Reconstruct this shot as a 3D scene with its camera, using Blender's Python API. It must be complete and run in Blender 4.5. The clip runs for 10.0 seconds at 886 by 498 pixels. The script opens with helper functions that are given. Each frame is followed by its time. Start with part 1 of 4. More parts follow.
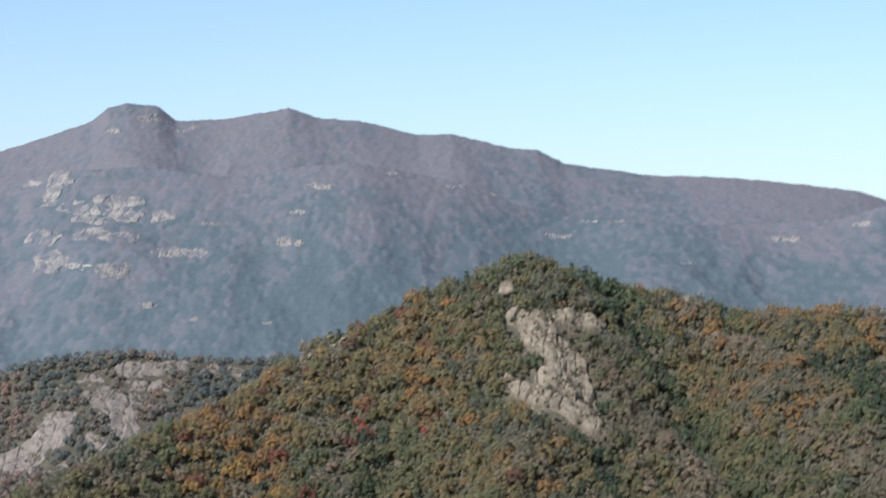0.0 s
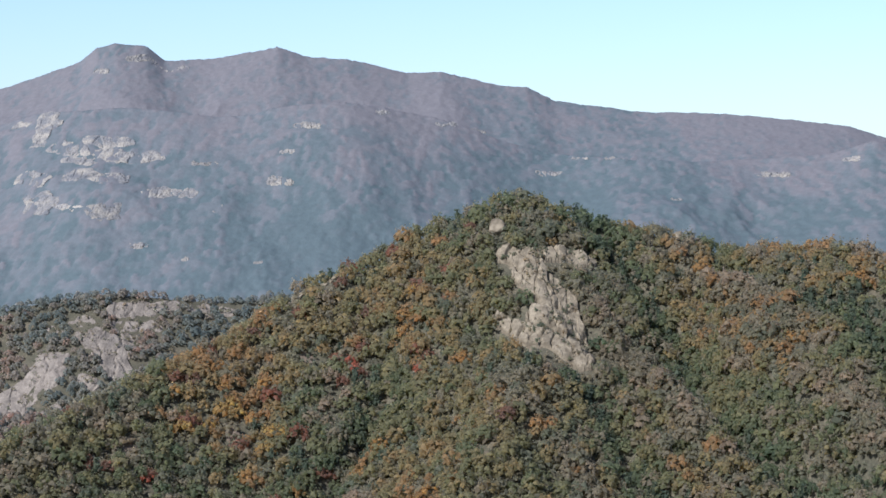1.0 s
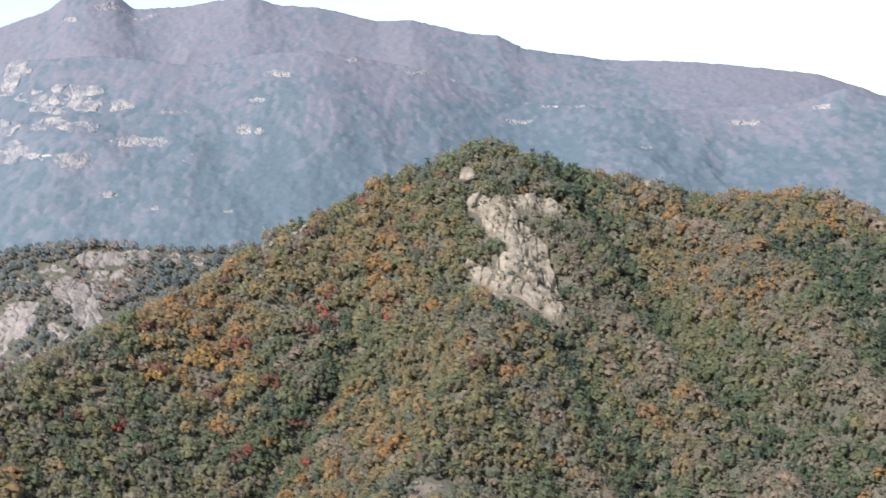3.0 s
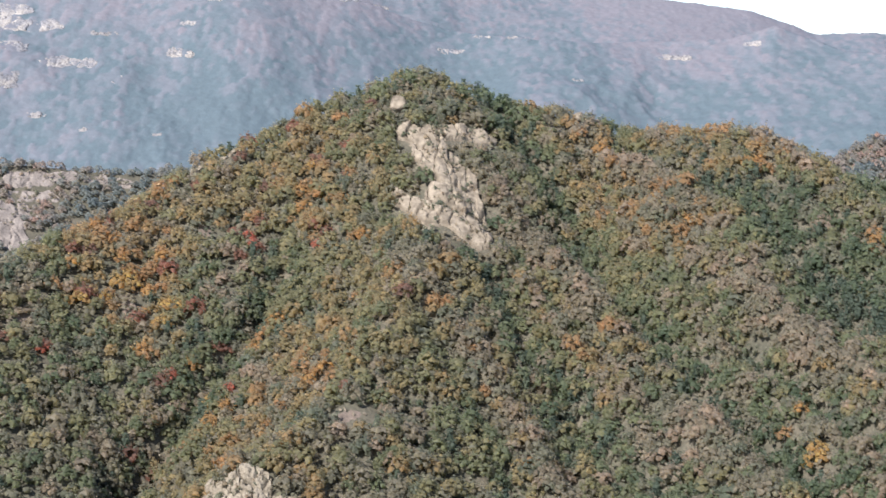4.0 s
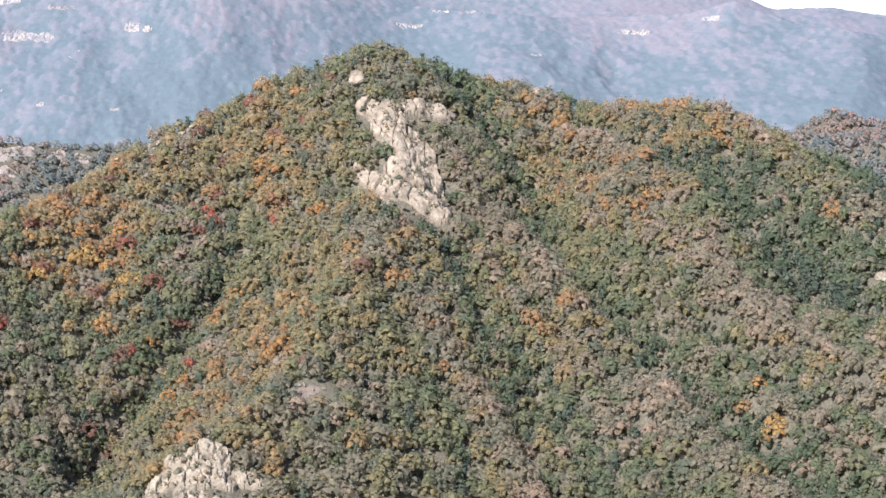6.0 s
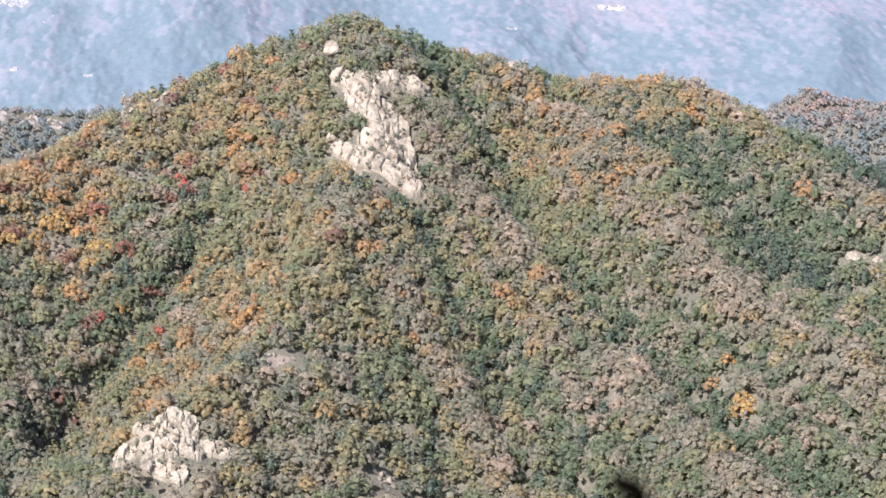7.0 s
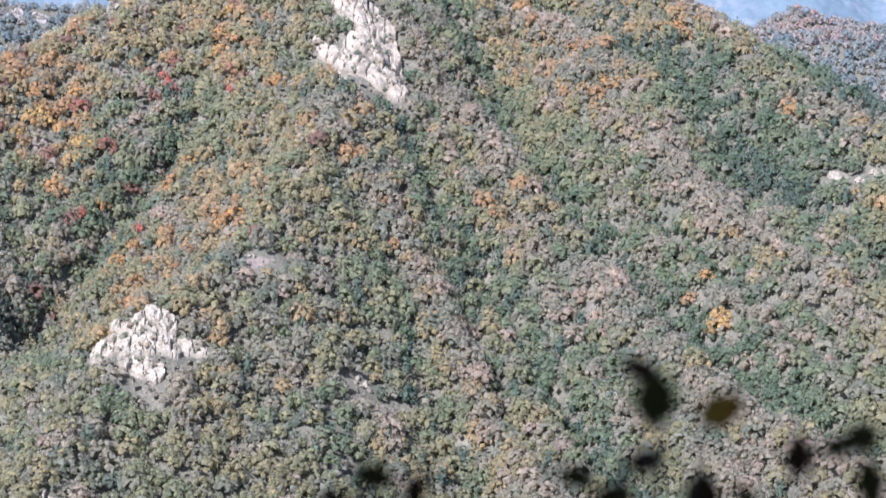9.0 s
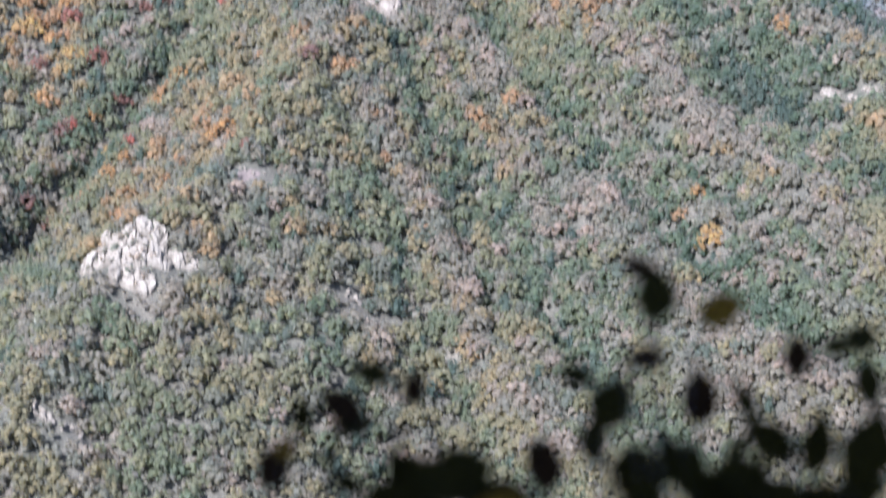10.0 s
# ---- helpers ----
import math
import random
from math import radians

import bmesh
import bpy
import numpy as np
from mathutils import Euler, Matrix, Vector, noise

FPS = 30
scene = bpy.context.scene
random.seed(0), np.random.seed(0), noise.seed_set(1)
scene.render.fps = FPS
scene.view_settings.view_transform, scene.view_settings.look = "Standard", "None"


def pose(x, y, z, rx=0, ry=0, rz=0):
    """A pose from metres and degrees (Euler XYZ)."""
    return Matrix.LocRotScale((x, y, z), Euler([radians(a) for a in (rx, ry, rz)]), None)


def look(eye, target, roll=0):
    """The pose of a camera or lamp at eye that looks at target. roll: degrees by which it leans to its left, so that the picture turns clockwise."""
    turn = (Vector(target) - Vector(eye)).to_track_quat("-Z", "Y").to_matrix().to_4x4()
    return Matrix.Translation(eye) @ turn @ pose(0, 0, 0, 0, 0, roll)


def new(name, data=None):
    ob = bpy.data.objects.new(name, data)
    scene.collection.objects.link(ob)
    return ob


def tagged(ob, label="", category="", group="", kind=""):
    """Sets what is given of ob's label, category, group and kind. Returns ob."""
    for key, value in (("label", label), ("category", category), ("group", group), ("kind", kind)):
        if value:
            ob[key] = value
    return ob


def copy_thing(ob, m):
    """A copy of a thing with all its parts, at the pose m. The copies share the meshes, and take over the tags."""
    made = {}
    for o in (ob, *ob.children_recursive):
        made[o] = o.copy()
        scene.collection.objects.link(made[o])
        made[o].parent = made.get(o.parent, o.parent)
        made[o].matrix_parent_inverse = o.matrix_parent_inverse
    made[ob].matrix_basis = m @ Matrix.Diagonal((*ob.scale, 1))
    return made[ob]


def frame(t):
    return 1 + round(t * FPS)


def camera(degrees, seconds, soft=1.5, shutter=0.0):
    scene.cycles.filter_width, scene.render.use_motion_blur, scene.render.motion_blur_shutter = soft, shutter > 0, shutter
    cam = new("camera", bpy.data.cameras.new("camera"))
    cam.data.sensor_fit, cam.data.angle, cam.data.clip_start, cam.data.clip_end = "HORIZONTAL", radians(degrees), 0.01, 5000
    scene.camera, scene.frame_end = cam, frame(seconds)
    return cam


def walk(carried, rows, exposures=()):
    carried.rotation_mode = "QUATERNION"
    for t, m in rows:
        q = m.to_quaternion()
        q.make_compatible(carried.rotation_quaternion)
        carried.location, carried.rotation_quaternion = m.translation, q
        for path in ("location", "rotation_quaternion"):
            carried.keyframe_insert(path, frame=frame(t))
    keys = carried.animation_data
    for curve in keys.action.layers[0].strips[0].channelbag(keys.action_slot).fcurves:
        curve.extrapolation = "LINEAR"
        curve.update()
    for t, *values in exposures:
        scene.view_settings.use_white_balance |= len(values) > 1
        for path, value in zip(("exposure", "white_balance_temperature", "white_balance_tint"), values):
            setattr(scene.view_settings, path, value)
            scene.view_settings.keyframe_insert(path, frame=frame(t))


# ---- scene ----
cam = camera(22.5, 10.0, soft=1.5, shutter=0.5)
EYE_Z = 300.0
# seconds, yaw to the right, pitch, lean to the right (degrees), sideways and upward sway (metres)
ROWS = [
    (0.0, -0.004, -1.503, -0.099, 0.08, 0.09),
    (0.2, -0.227, -2.078, 0.309, 0.08, 0.09),
    (0.5, -0.019, -2.547, 0.25, 0.08, 0.09),
    (1.0, 0.235, -3.093, 0.343, 0.08, 0.09),
    (1.5, -0.274, -3.627, 0.363, 0.08, 0.09),
    (2.0, -0.098, -4.014, 0.952, 0.08, 0.09),
    (2.2, 0.003, -4.114, 1.033, 0.08, 0.09),
    (3.3, 1.717, -4.843, -0.314, 0.08, 0.09),
    (3.5, 1.922, -5.374, -1.199, 0.08, 0.09),
    (4.0, 2.85, -6.238, -1.023, 0.08, 0.09),
    (4.5, 3.388, -6.468, -0.266, 0.08, 0.09),
    (5.0, 3.826, -6.508, -0.669, 0.08, 0.09),
    (5.5, 3.766, -6.62, -0.622, 0.08, 0.09),
    (5.7, 3.79, -6.7, -0.816, 0.08, 0.09),
    (6.8, 4.516, -7.43, -1.795, 0.08, 0.09),
    (7.0, 4.678, -7.557, -2.153, 0.08, 0.09),
    (7.5, 5.109, -8.037, -2.036, 0.08, 0.09),
    (8.0, 5.351, -8.659, -2.598, 0.08, 0.09),
    (8.5, 5.507, -8.955, -2.111, 0.08, 0.092),
    (9.0, 5.295, -9.92, -4.022, 0.015, 0.032),
    (9.5, 5.48, -10.551, -3.707, 0.03, 0.036),
    (9.8, 5.541, -11.022, -4.121, 0.018, 0.02),
    (10.0, 5.695, -12.105, -4.537, 0, 0),
]


def aim(yaw, pitch, lean, sx, sz):
    a, e = radians(yaw), radians(pitch)
    eye = Vector((sx, 0.0, EYE_Z + sz))
    way = Vector((math.sin(a) * math.cos(e), math.cos(a) * math.cos(e), math.sin(e)))
    return look(eye, eye + way, -lean)


EXPOSURES = [(0.0, 1.02, 5600, 13), (1.0, 1.14, 5550, 13), (2.0, 1.45, 5500, 14), (4.5, 1.84, 5800, 17), (5.5, 2.0, 5750, 19), (7.5, 2.46, 5500, 22), (10.0, 2.46, 4900, 23)]
walk(cam, [(t, aim(*r)) for t, *r in ROWS], EXPOSURES)
cam.data.dof.use_dof, cam.data.dof.focus_distance, cam.data.dof.aperture_fstop = True, 1000.0, 2.3

# ---- world and sun ----
SUN_AZ, SUN_EL = -140.0, 40.0
world = bpy.data.worlds.new("world")
scene.world = world
world.use_nodes = True
wn = world.node_tree
sky = wn.nodes.new("ShaderNodeTexSky")
sky.sky_type, sky.sun_disc = "NISHITA", False
sky.sun_elevation, sky.sun_rotation = radians(SUN_EL), radians(SUN_AZ)
sky.altitude, sky.air_density, sky.dust_density, sky.ozone_density = 600.0, 1.0, 1.4, 1.0
# sky is looked up some degrees higher, for a flatter, bluer strip in view
sky_way, lift = wn.nodes.new("ShaderNodeTexCoord"), wn.nodes.new("ShaderNodeVectorMath")
lift.inputs[1].default_value = (0.0, 0.0, 0.045)
wn.links.new(sky_way.outputs["Generated"], lift.inputs[0])
wn.links.new(lift.outputs[0], sky.inputs["Vector"])
wn.links.new(sky.outputs[0], wn.nodes["Background"].inputs[0])
wn.nodes["Background"].inputs[1].default_value = 0.072
sun = new("sun", bpy.data.lights.new("sun", "SUN"))
sun.data.energy, sun.data.angle, sun.data.color = 4.0, radians(5.0), (1.0, 0.94, 0.83)
sun.matrix_world = look((0, 0, 900), (
    -math.sin(radians(SUN_AZ)) * math.cos(radians(SUN_EL)),
    -math.cos(radians(SUN_AZ)) * math.cos(radians(SUN_EL)),
    900 - math.sin(radians(SUN_EL))))


# ---- lie of the land ----
def lattice(ix, iy, seed):
    h = (ix.astype(np.int64) * 374761393 + iy.astype(np.int64) * 668265263 + seed * 982451653) & 0xFFFFFFFF
    h = ((h ^ (h >> 13)) * 1274126177) & 0xFFFFFFFF
    return ((h ^ (h >> 16)) & 0xFFFF) / 32767.5 - 1.0


def ripple(x, y, size, seed):
    """Smooth value noise from -1 to 1, with bumps of the given size."""
    x, y = np.asarray(x, float) / size, np.asarray(y, float) / size
    ix, iy = np.floor(x), np.floor(y)
    u, v = x - ix, y - iy
    u, v = u * u * (3 - 2 * u), v * v * (3 - 2 * v)
    a, b = lattice(ix, iy, seed), lattice(ix + 1, iy, seed)
    c, d = lattice(ix, iy + 1, seed), lattice(ix + 1, iy + 1, seed)
    return (a * (1 - u) + b * u) * (1 - v) + (c * (1 - u) + d * u) * v


CANOPY = 5.4


def crest(rows):
    """Ridge corners from bearing, elevation (degrees) and distance, lowered by the height of the woods."""
    out = []
    for az, el, r in rows:
        a = math.radians(az)
        out.append((r * math.sin(a), r * math.cos(a), EYE_Z + r * math.tan(math.radians(el)) - CANOPY))
    return out


LEFT_RIDGE = crest([(2.19, -1.73, 1150), (1.92, -1.71, 1149), (1.19, -1.99, 1148), (0.45, -2.29, 1146), (-0.42, -2.54, 1140), (-1.01, -2.97, 1136),
    (-1.45, -3.23, 1132), (-2.33, -3.45, 1120), (-3.06, -3.8, 1110), (-3.8, -4.27, 1101), (-4.25, -4.63, 1094), (-5.71, -5.38, 1073),
    (-7.17, -6.0, 1049), (-8.62, -6.67, 1022), (-10.07, -7.32, 992), (-11.5, -8.27, 962), (-15, -10.5, 890)])
RIGHT_RIDGE = crest([(2.19, -1.73, 1150), (2.5, -1.79, 1151), (3.22, -1.94, 1155), (3.94, -2.14, 1158), (4.8, -2.36, 1155), (5.67, -2.48, 1151),
    (6.24, -2.56, 1149), (7.1, -2.85, 1143), (7.96, -2.96, 1134), (9.1, -2.93, 1121), (9.75, -2.9, 1112), (10.6, -2.95, 1094),
    (11.33, -3.23, 1079), (12.3, -3.65, 1060), (13.2, -3.98, 1046), (14.06, -4.37, 1031), (14.6, -4.55, 1020), (16.3, -5.28, 985),
    (19.5, -7, 910)])
SPUR = crest([(2.19, -1.73, 1150), (2.9, -4.95, 1041), (1.53, -7.55, 969), (0.57, -9.7, 916),
              (-2.31, -11.65, 870), (-5.02, -15.6, 800), (-7.0, -19.5, 735)])
NOTCH = [(-27, 1028, 0), (-31, 1015, 0), (-39, 997, 0), (-49, 983, 0), (-62, 970, 0), (-66, 953, 0), (-80, 930, 0), (-88, 910, 0)]


def along(line, x, y):
    """The distance to a broken line in plan, and the line's height at the nearest place."""
    best, high = np.full(np.shape(x), 1e9), np.zeros(np.shape(x))
    for (ax, ay, az), (bx, by, bz) in zip(line, line[1:]):
        dx, dy = bx - ax, by - ay
        s = np.clip(((x - ax) * dx + (y - ay) * dy) / (dx * dx + dy * dy), 0, 1)
        d = np.hypot(x - ax - s * dx, y - ay - s * dy)
        near = d < best
        best, high = np.where(near, d, best), np.where(near, az + s * (bz - az), high)
    return best, high


def fall(line, x, y, k):
    """The height of a ridge's flanks, which fall by k from its line; rounded at the crest."""
    out = np.full(np.shape(x), -1e9)
    for (ax, ay, az), (bx, by, bz) in zip(line, line[1:]):
        dx, dy = bx - ax, by - ay
        s = np.clip(((x - ax) * dx + (y - ay) * dy) / (dx * dx + dy * dy), 0, 1)
        d = np.hypot(x - ax - s * dx, y - ay - s * dy)
        out = np.maximum(out, az + s * (bz - az) - k * (np.sqrt(d * d + 25) - 5))
    return out


def blend(*parts, soft=7.0):
    top = np.maximum.reduce(parts)
    return top + soft * np.log(sum(np.exp((p - top) / soft) for p in parts)) - soft * 0.2


# bearing, elevation of the far skylines
BACK_AZ = [-16, -11.24, -8.99, -8.56, -8.06, -7.28, -6.85, -5.56, -3.97, -3.25, -2.09, -0.64, 0.23, 1.68, 2.41, 3.13, 5.3, 7.46, 9.59, 10.57, 11.4, 12.2, 13.6, 14.6, 18]
BACK_EL = [0.15, 0.92, 1.69, 2.05, 2.17, 2.1, 1.73, 1.77, 2.07, 1.82, 1.74, 1.39, 1.42, 1.06, 1.01, 0.66, 0.36, 0.3, 0.08, -0.03, -0.3, -0.6, -0.52, -0.66, -1.0]
FRONT_AZ = [-16, -11.25, -10.69, -10.05, -9.7, -9.14, -8.57, -7.57, -6.43, -5.58, -4.57, -4.13, -3.26, -2.11, -1.24, 0.2, 1.65, 3.09, 4.53, 6.69, 8.82, 10.1, 11.19, 13, 18]
FRONT_EL = [-0.4, 0.13, 0.27, 0.48, 0.55, 0.56, 0.6, 0.56, 0.44, 0.34, 0.44, 0.56, 0.65, 0.68, 0.52, 0.2, -0.22, -0.57, -0.76, -0.82, -0.83, -0.75, -0.41, -1.0, -1.4]


def outline(a, azs, els, away):
    """A skyline's elevation; its sharp turns die out away from the crest."""
    fine = np.arange(-30, 30, 0.05)
    els_fine = np.interp(fine, azs, els)
    weights = np.hanning(61)
    smooth = np.convolve(np.pad(els_fine, 30, mode="edge"), weights / weights.sum(), mode="valid")
    w = np.clip(away, 0, 1)
    return np.interp(a, azs, els) * (1 - w) + np.interp(a, fine, smooth) * w


def far_ribs(x, y):
    """Spurs and gullies of the range: sharp along the spurs, from -1 up to 1."""
    u, v = x + 70 * ripple(x, y, 260, 3), y * 0.4 + 50 * ripple(x, y, 220, 4)
    out = 0.0
    for size, turn, weight, k in ((300, 0.45, 0.5, 5), (140, -0.5, 0.34, 6), (66, 0.3, 0.13, 7), (31, -0.2, 0.03, 10)):
        c, q = math.cos(turn), math.sin(turn)
        out = out + weight * (1 - 2.6 * np.abs(ripple(c * u + q * v, c * v - q * u, size, k)))
    return out


def far_land(x, y):
    r, a = np.hypot(x, y), np.degrees(np.arctan2(x, y))
    fade = np.clip((24 - np.abs(a)) / 6, 0, 1)
    ribs = far_ribs(x, y)
    d = 4550 - r
    back = EYE_Z - 5 + 4550 * np.tan(np.radians(outline(a, BACK_AZ, BACK_EL, np.abs(d) / 200)))
    back = back * (1 - np.abs(d) / 960) + ribs * np.clip(np.abs(d) / 300, 0, 1) * 15
    rim = 3650 + 60 * ripple(a * 60, r * 0, 170, 8)
    d = rim - r
    front = EYE_Z - 10 + rim * np.tan(np.radians(outline(a, FRONT_AZ, FRONT_EL, np.abs(d) / 200)))
    front = front * (1 - np.abs(d) / 690) + 6 * ripple(a * 60, r * 0, 140, 9) * np.clip(1 - np.abs(d) / 220, 0, 1) + ribs * np.clip(np.abs(d) / 260, 0.1, 1) * 17
    return blend(back, front, soft=10.0) * fade - 60 * (1 - fade)


def mid_land(x, y):
    r, a = np.hypot(x, y), np.degrees(np.arctan2(x, y))
    bumps = 7 * ripple(x, y, 60, 11) + 3 * ripple(x, y, 22, 12)
    left = EYE_Z - CANOPY + 1900 * np.tan(np.radians(np.interp(a, [-20, -11.27, -9.86, -8.44, -7.01, -5.57, -3.98, -1, 2], [-5.5, -4.45, -4.11, -3.94, -4.07, -4.25, -4.12, -4.3, -6.5])))
    d = 1900 - r
    left = left - 0.62 * np.abs(d) + bumps * np.clip(np.abs(d) / 60, 0.15, 1)
    lines = []
    for rc, azs, els in ((1800, [9, 12.3, 12.83, 13.8, 14.8, 16.2, 20], [-7, -3.75, -3.49, -2.95, -3.19, -3.19, -4.0]),
                         (1560, [10, 12.9, 14.1, 15.2, 16.2, 20], [-7, -3.85, -3.51, -3.35, -3.55, -4.4])):
        h = EYE_Z - CANOPY + rc * np.tan(np.radians(np.interp(a, azs, els)))
        d = rc - r
        lines.append(h - 0.6 * np.abs(d) + bumps * np.clip(np.abs(d) / 60, 0.15, 1))
    return blend(left, *lines)


def rib(x, y):
    """The ribs of the flank, slantwise to the slope: they rise slowly to a crest, from 0 up to 1, and drop fast behind it."""
    across, down = x * 0.92 + y * 0.39, y * 0.92 - x * 0.39
    out = 0.08 * ripple(across, down * 0.3, 13, 23)
    for size, top, weight, k in ((58, 0.7, 0.6, 20), (24, 0.62, 0.4, 25)):
        phase = across / size + 0.45 * ripple(across, down * 0.35, size * 2, k) + 0.1 * ripple(x, y, size * 0.8, k + 1)
        s = phase - np.floor(phase)
        out = out + weight * np.where(s < top, s / top, (1 - s) / (1 - top)) * (0.75 + 0.25 * ripple(across, down * 0.4, size * 1.3, k + 2))
    return out


def near_hill(x, y):
    dl, hl = along(LEFT_RIDGE, x, y)
    dr, hr = along(RIGHT_RIDGE, x, y)
    ds, hs = along(SPUR, x, y)
    dn, _ = along(NOTCH, x, y)
    edge = np.clip(np.minimum(np.minimum(dl, dr), ds * 1.5) / 45, 0.06, 1)
    ribs = (rib(x, y) - 0.38) * 32 * np.clip((x - 30) / 70, 0.2, 1) + ripple(x, y, 19, 22) * 2.0
    h = blend(fall(LEFT_RIDGE, x, y, 0.7), fall(RIGHT_RIDGE, x, y, 0.72), fall(SPUR, x, y, 0.76))
    top = np.exp(-((x - LEFT_RIDGE[0][0]) ** 2 + (y - LEFT_RIDGE[0][1]) ** 2) / 900)
    return h + ribs * edge - 14 * np.exp(-(dn / 8) ** 2) - 5 * top


def land(x, y):
    """The height of the ground."""
    x, y = np.asarray(x, float), np.asarray(y, float)
    r = np.hypot(x, y)
    floor = 4 * ripple(x, y, 150, 31) + np.clip((r - 2400) / 600, 0, 1) * 25
    knoll = EYE_Z - 1.65 - 0.78 * np.maximum(r - 1.3, 0) + 0.25 * ripple(x, y, 1.7, 32) * np.clip(r - 2, 0, 3)
    # unseen mound added on the sun's side, to throw shade on the shrubs
    knoll = knoll + 14 * np.exp(-((x + 5.0) ** 2 + (y + 2.4) ** 2) / 7)
    return blend(floor, knoll, near_hill(x, y), mid_land(x, y), far_land(x, y), soft=4.0) + 0.8



def blocks(x, y, size, seed, long=2.2, tilt=0.9):
    """Jointed rock: each cell of a warped lattice has its own height and tilt. Also the distance to the nearest joint."""
    u, v = np.asarray(x) / size, np.asarray(y) / (size * long)
    iu, iv = np.floor(u), np.floor(v)
    best, second, high = np.full(u.shape, 9.0), np.full(u.shape, 9.0), np.zeros(u.shape)
    for a in (-1, 0, 1):
        for b in (-1, 0, 1):
            cu, cv = iu + a, iv + b
            pu, pv = cu + 0.5 + 0.45 * lattice(cu, cv, seed), cv + 0.5 + 0.45 * lattice(cu, cv, seed + 1)
            d = np.hypot(u - pu, v - pv)
            h = lattice(cu, cv, seed + 2) + tilt * lattice(cu, cv, seed + 3) * (u - pu) + tilt * lattice(cu, cv, seed + 4) * (v - pv)
            near = d < best
            second = np.where(near, best, np.minimum(second, d))
            high, best = np.where(near, h, high), np.minimum(best, d)
    return high, second - best



# ---- materials ----
def shader(name, rough=0.8):
    m = bpy.data.materials.new(name)
    m.use_nodes = True
    nt = m.node_tree
    b = nt.nodes["Principled BSDF"]
    b.inputs["Roughness"].default_value = rough
    b.inputs["Specular IOR Level"].default_value = 0.25
    return m, nt, b


def ramp_node(nt, stops):
    n = nt.nodes.new("ShaderNodeValToRGB")
    while len(n.color_ramp.elements) < len(stops):
        n.color_ramp.elements.new(0.5)
    for e, (p, c) in zip(n.color_ramp.elements, stops):
        e.position, e.color = p, (*c, 1)
    return n


def noise_node(nt, scale, detail=4.0, coords="Object"):
    n = nt.nodes.new("ShaderNodeTexNoise")
    n.inputs["Scale"].default_value, n.inputs["Detail"].default_value = scale, detail
    t = nt.nodes.new("ShaderNodeTexCoord")
    nt.links.new(t.outputs[coords], n.inputs["Vector"])
    return n


def mix_colour(nt, kind, fac, a, b):
    n = nt.nodes.new("ShaderNodeMix")
    n.data_type, n.blend_type = "RGBA", kind
    for sock, val in ((n.inputs[0], fac), (n.inputs[6], a), (n.inputs[7], b)):
        if hasattr(val, "is_output"):
            nt.links.new(val, sock)
        elif isinstance(val, tuple):
            sock.default_value = (*val, 1)
        else:
            sock.default_value = val
    return n.outputs[2]


def relief(nt, b, height, strength, distance):
    n = nt.nodes.new("ShaderNodeBump")
    n.inputs["Strength"].default_value, n.inputs["Distance"].default_value = strength, distance
    nt.links.new(height, n.inputs["Height"])
    nt.links.new(n.outputs[0], b.inputs["Normal"])


def foliage(name, stops, spread=0.16, thin=0.57, scale=1.5, rough=0.5):
    """Leaves: a palette picked by each tree's own tint, varied from clump to clump, boosted light shining through."""
    m, nt, b = shader(name, 0.75)
    tint = nt.nodes.new("ShaderNodeAttribute")
    tint.attribute_name = "tint"
    wob = nt.nodes.new("ShaderNodeNewGeometry")
    add = nt.nodes.new("ShaderNodeMath")
    add.operation = "MULTIPLY_ADD"
    nt.links.new(wob.outputs["Random Per Island"], add.inputs[0])
    add.inputs[1].default_value = 0.09
    nt.links.new(tint.outputs["Fac"], add.inputs[2])
    ramp = ramp_node(nt, stops)
    nt.links.new(add.outputs[0], ramp.inputs[0])
    grain = noise_node(nt, scale, 3.0)
    tone = ramp_node(nt, [(0.3, (1 - spread,) * 3), (0.7, (1 + spread * 0.6,) * 3)])
    nt.links.new(grain.outputs[0], tone.inputs[0])
    col = mix_colour(nt, "MULTIPLY", 1.0, ramp.outputs[0], tone.outputs[0])
    isl = nt.nodes.new("ShaderNodeMapRange")
    isl.inputs[3].default_value, isl.inputs[4].default_value = 1 - spread, 1 + spread
    nt.links.new(wob.outputs["Random Per Island"], isl.inputs[0])
    col = mix_colour(nt, "MULTIPLY", 1.0, col, isl.outputs[0])
    nt.links.new(col, b.inputs["Base Color"])
    clumps = noise_node(nt, scale * 1.1, 3.0)
    relief(nt, b, clumps.outputs[0], rough, 1.0 / scale)
    trans = nt.nodes.new("ShaderNodeBsdfTranslucent")
    # light let through is boosted about fourfold, to lift the crowns' shaded sides
    nt.links.new(mix_colour(nt, "MULTIPLY", 1.0, col, (4.0, 4.0, 3.75)), trans.inputs[0])
    mix = nt.nodes.new("ShaderNodeMixShader")
    mix.inputs[0].default_value = thin
    nt.links.new(b.outputs[0], mix.inputs[1])
    nt.links.new(trans.outputs[0], mix.inputs[2])
    nt.links.new(mix.outputs[0], nt.nodes["Material Output"].inputs[0])
    return m


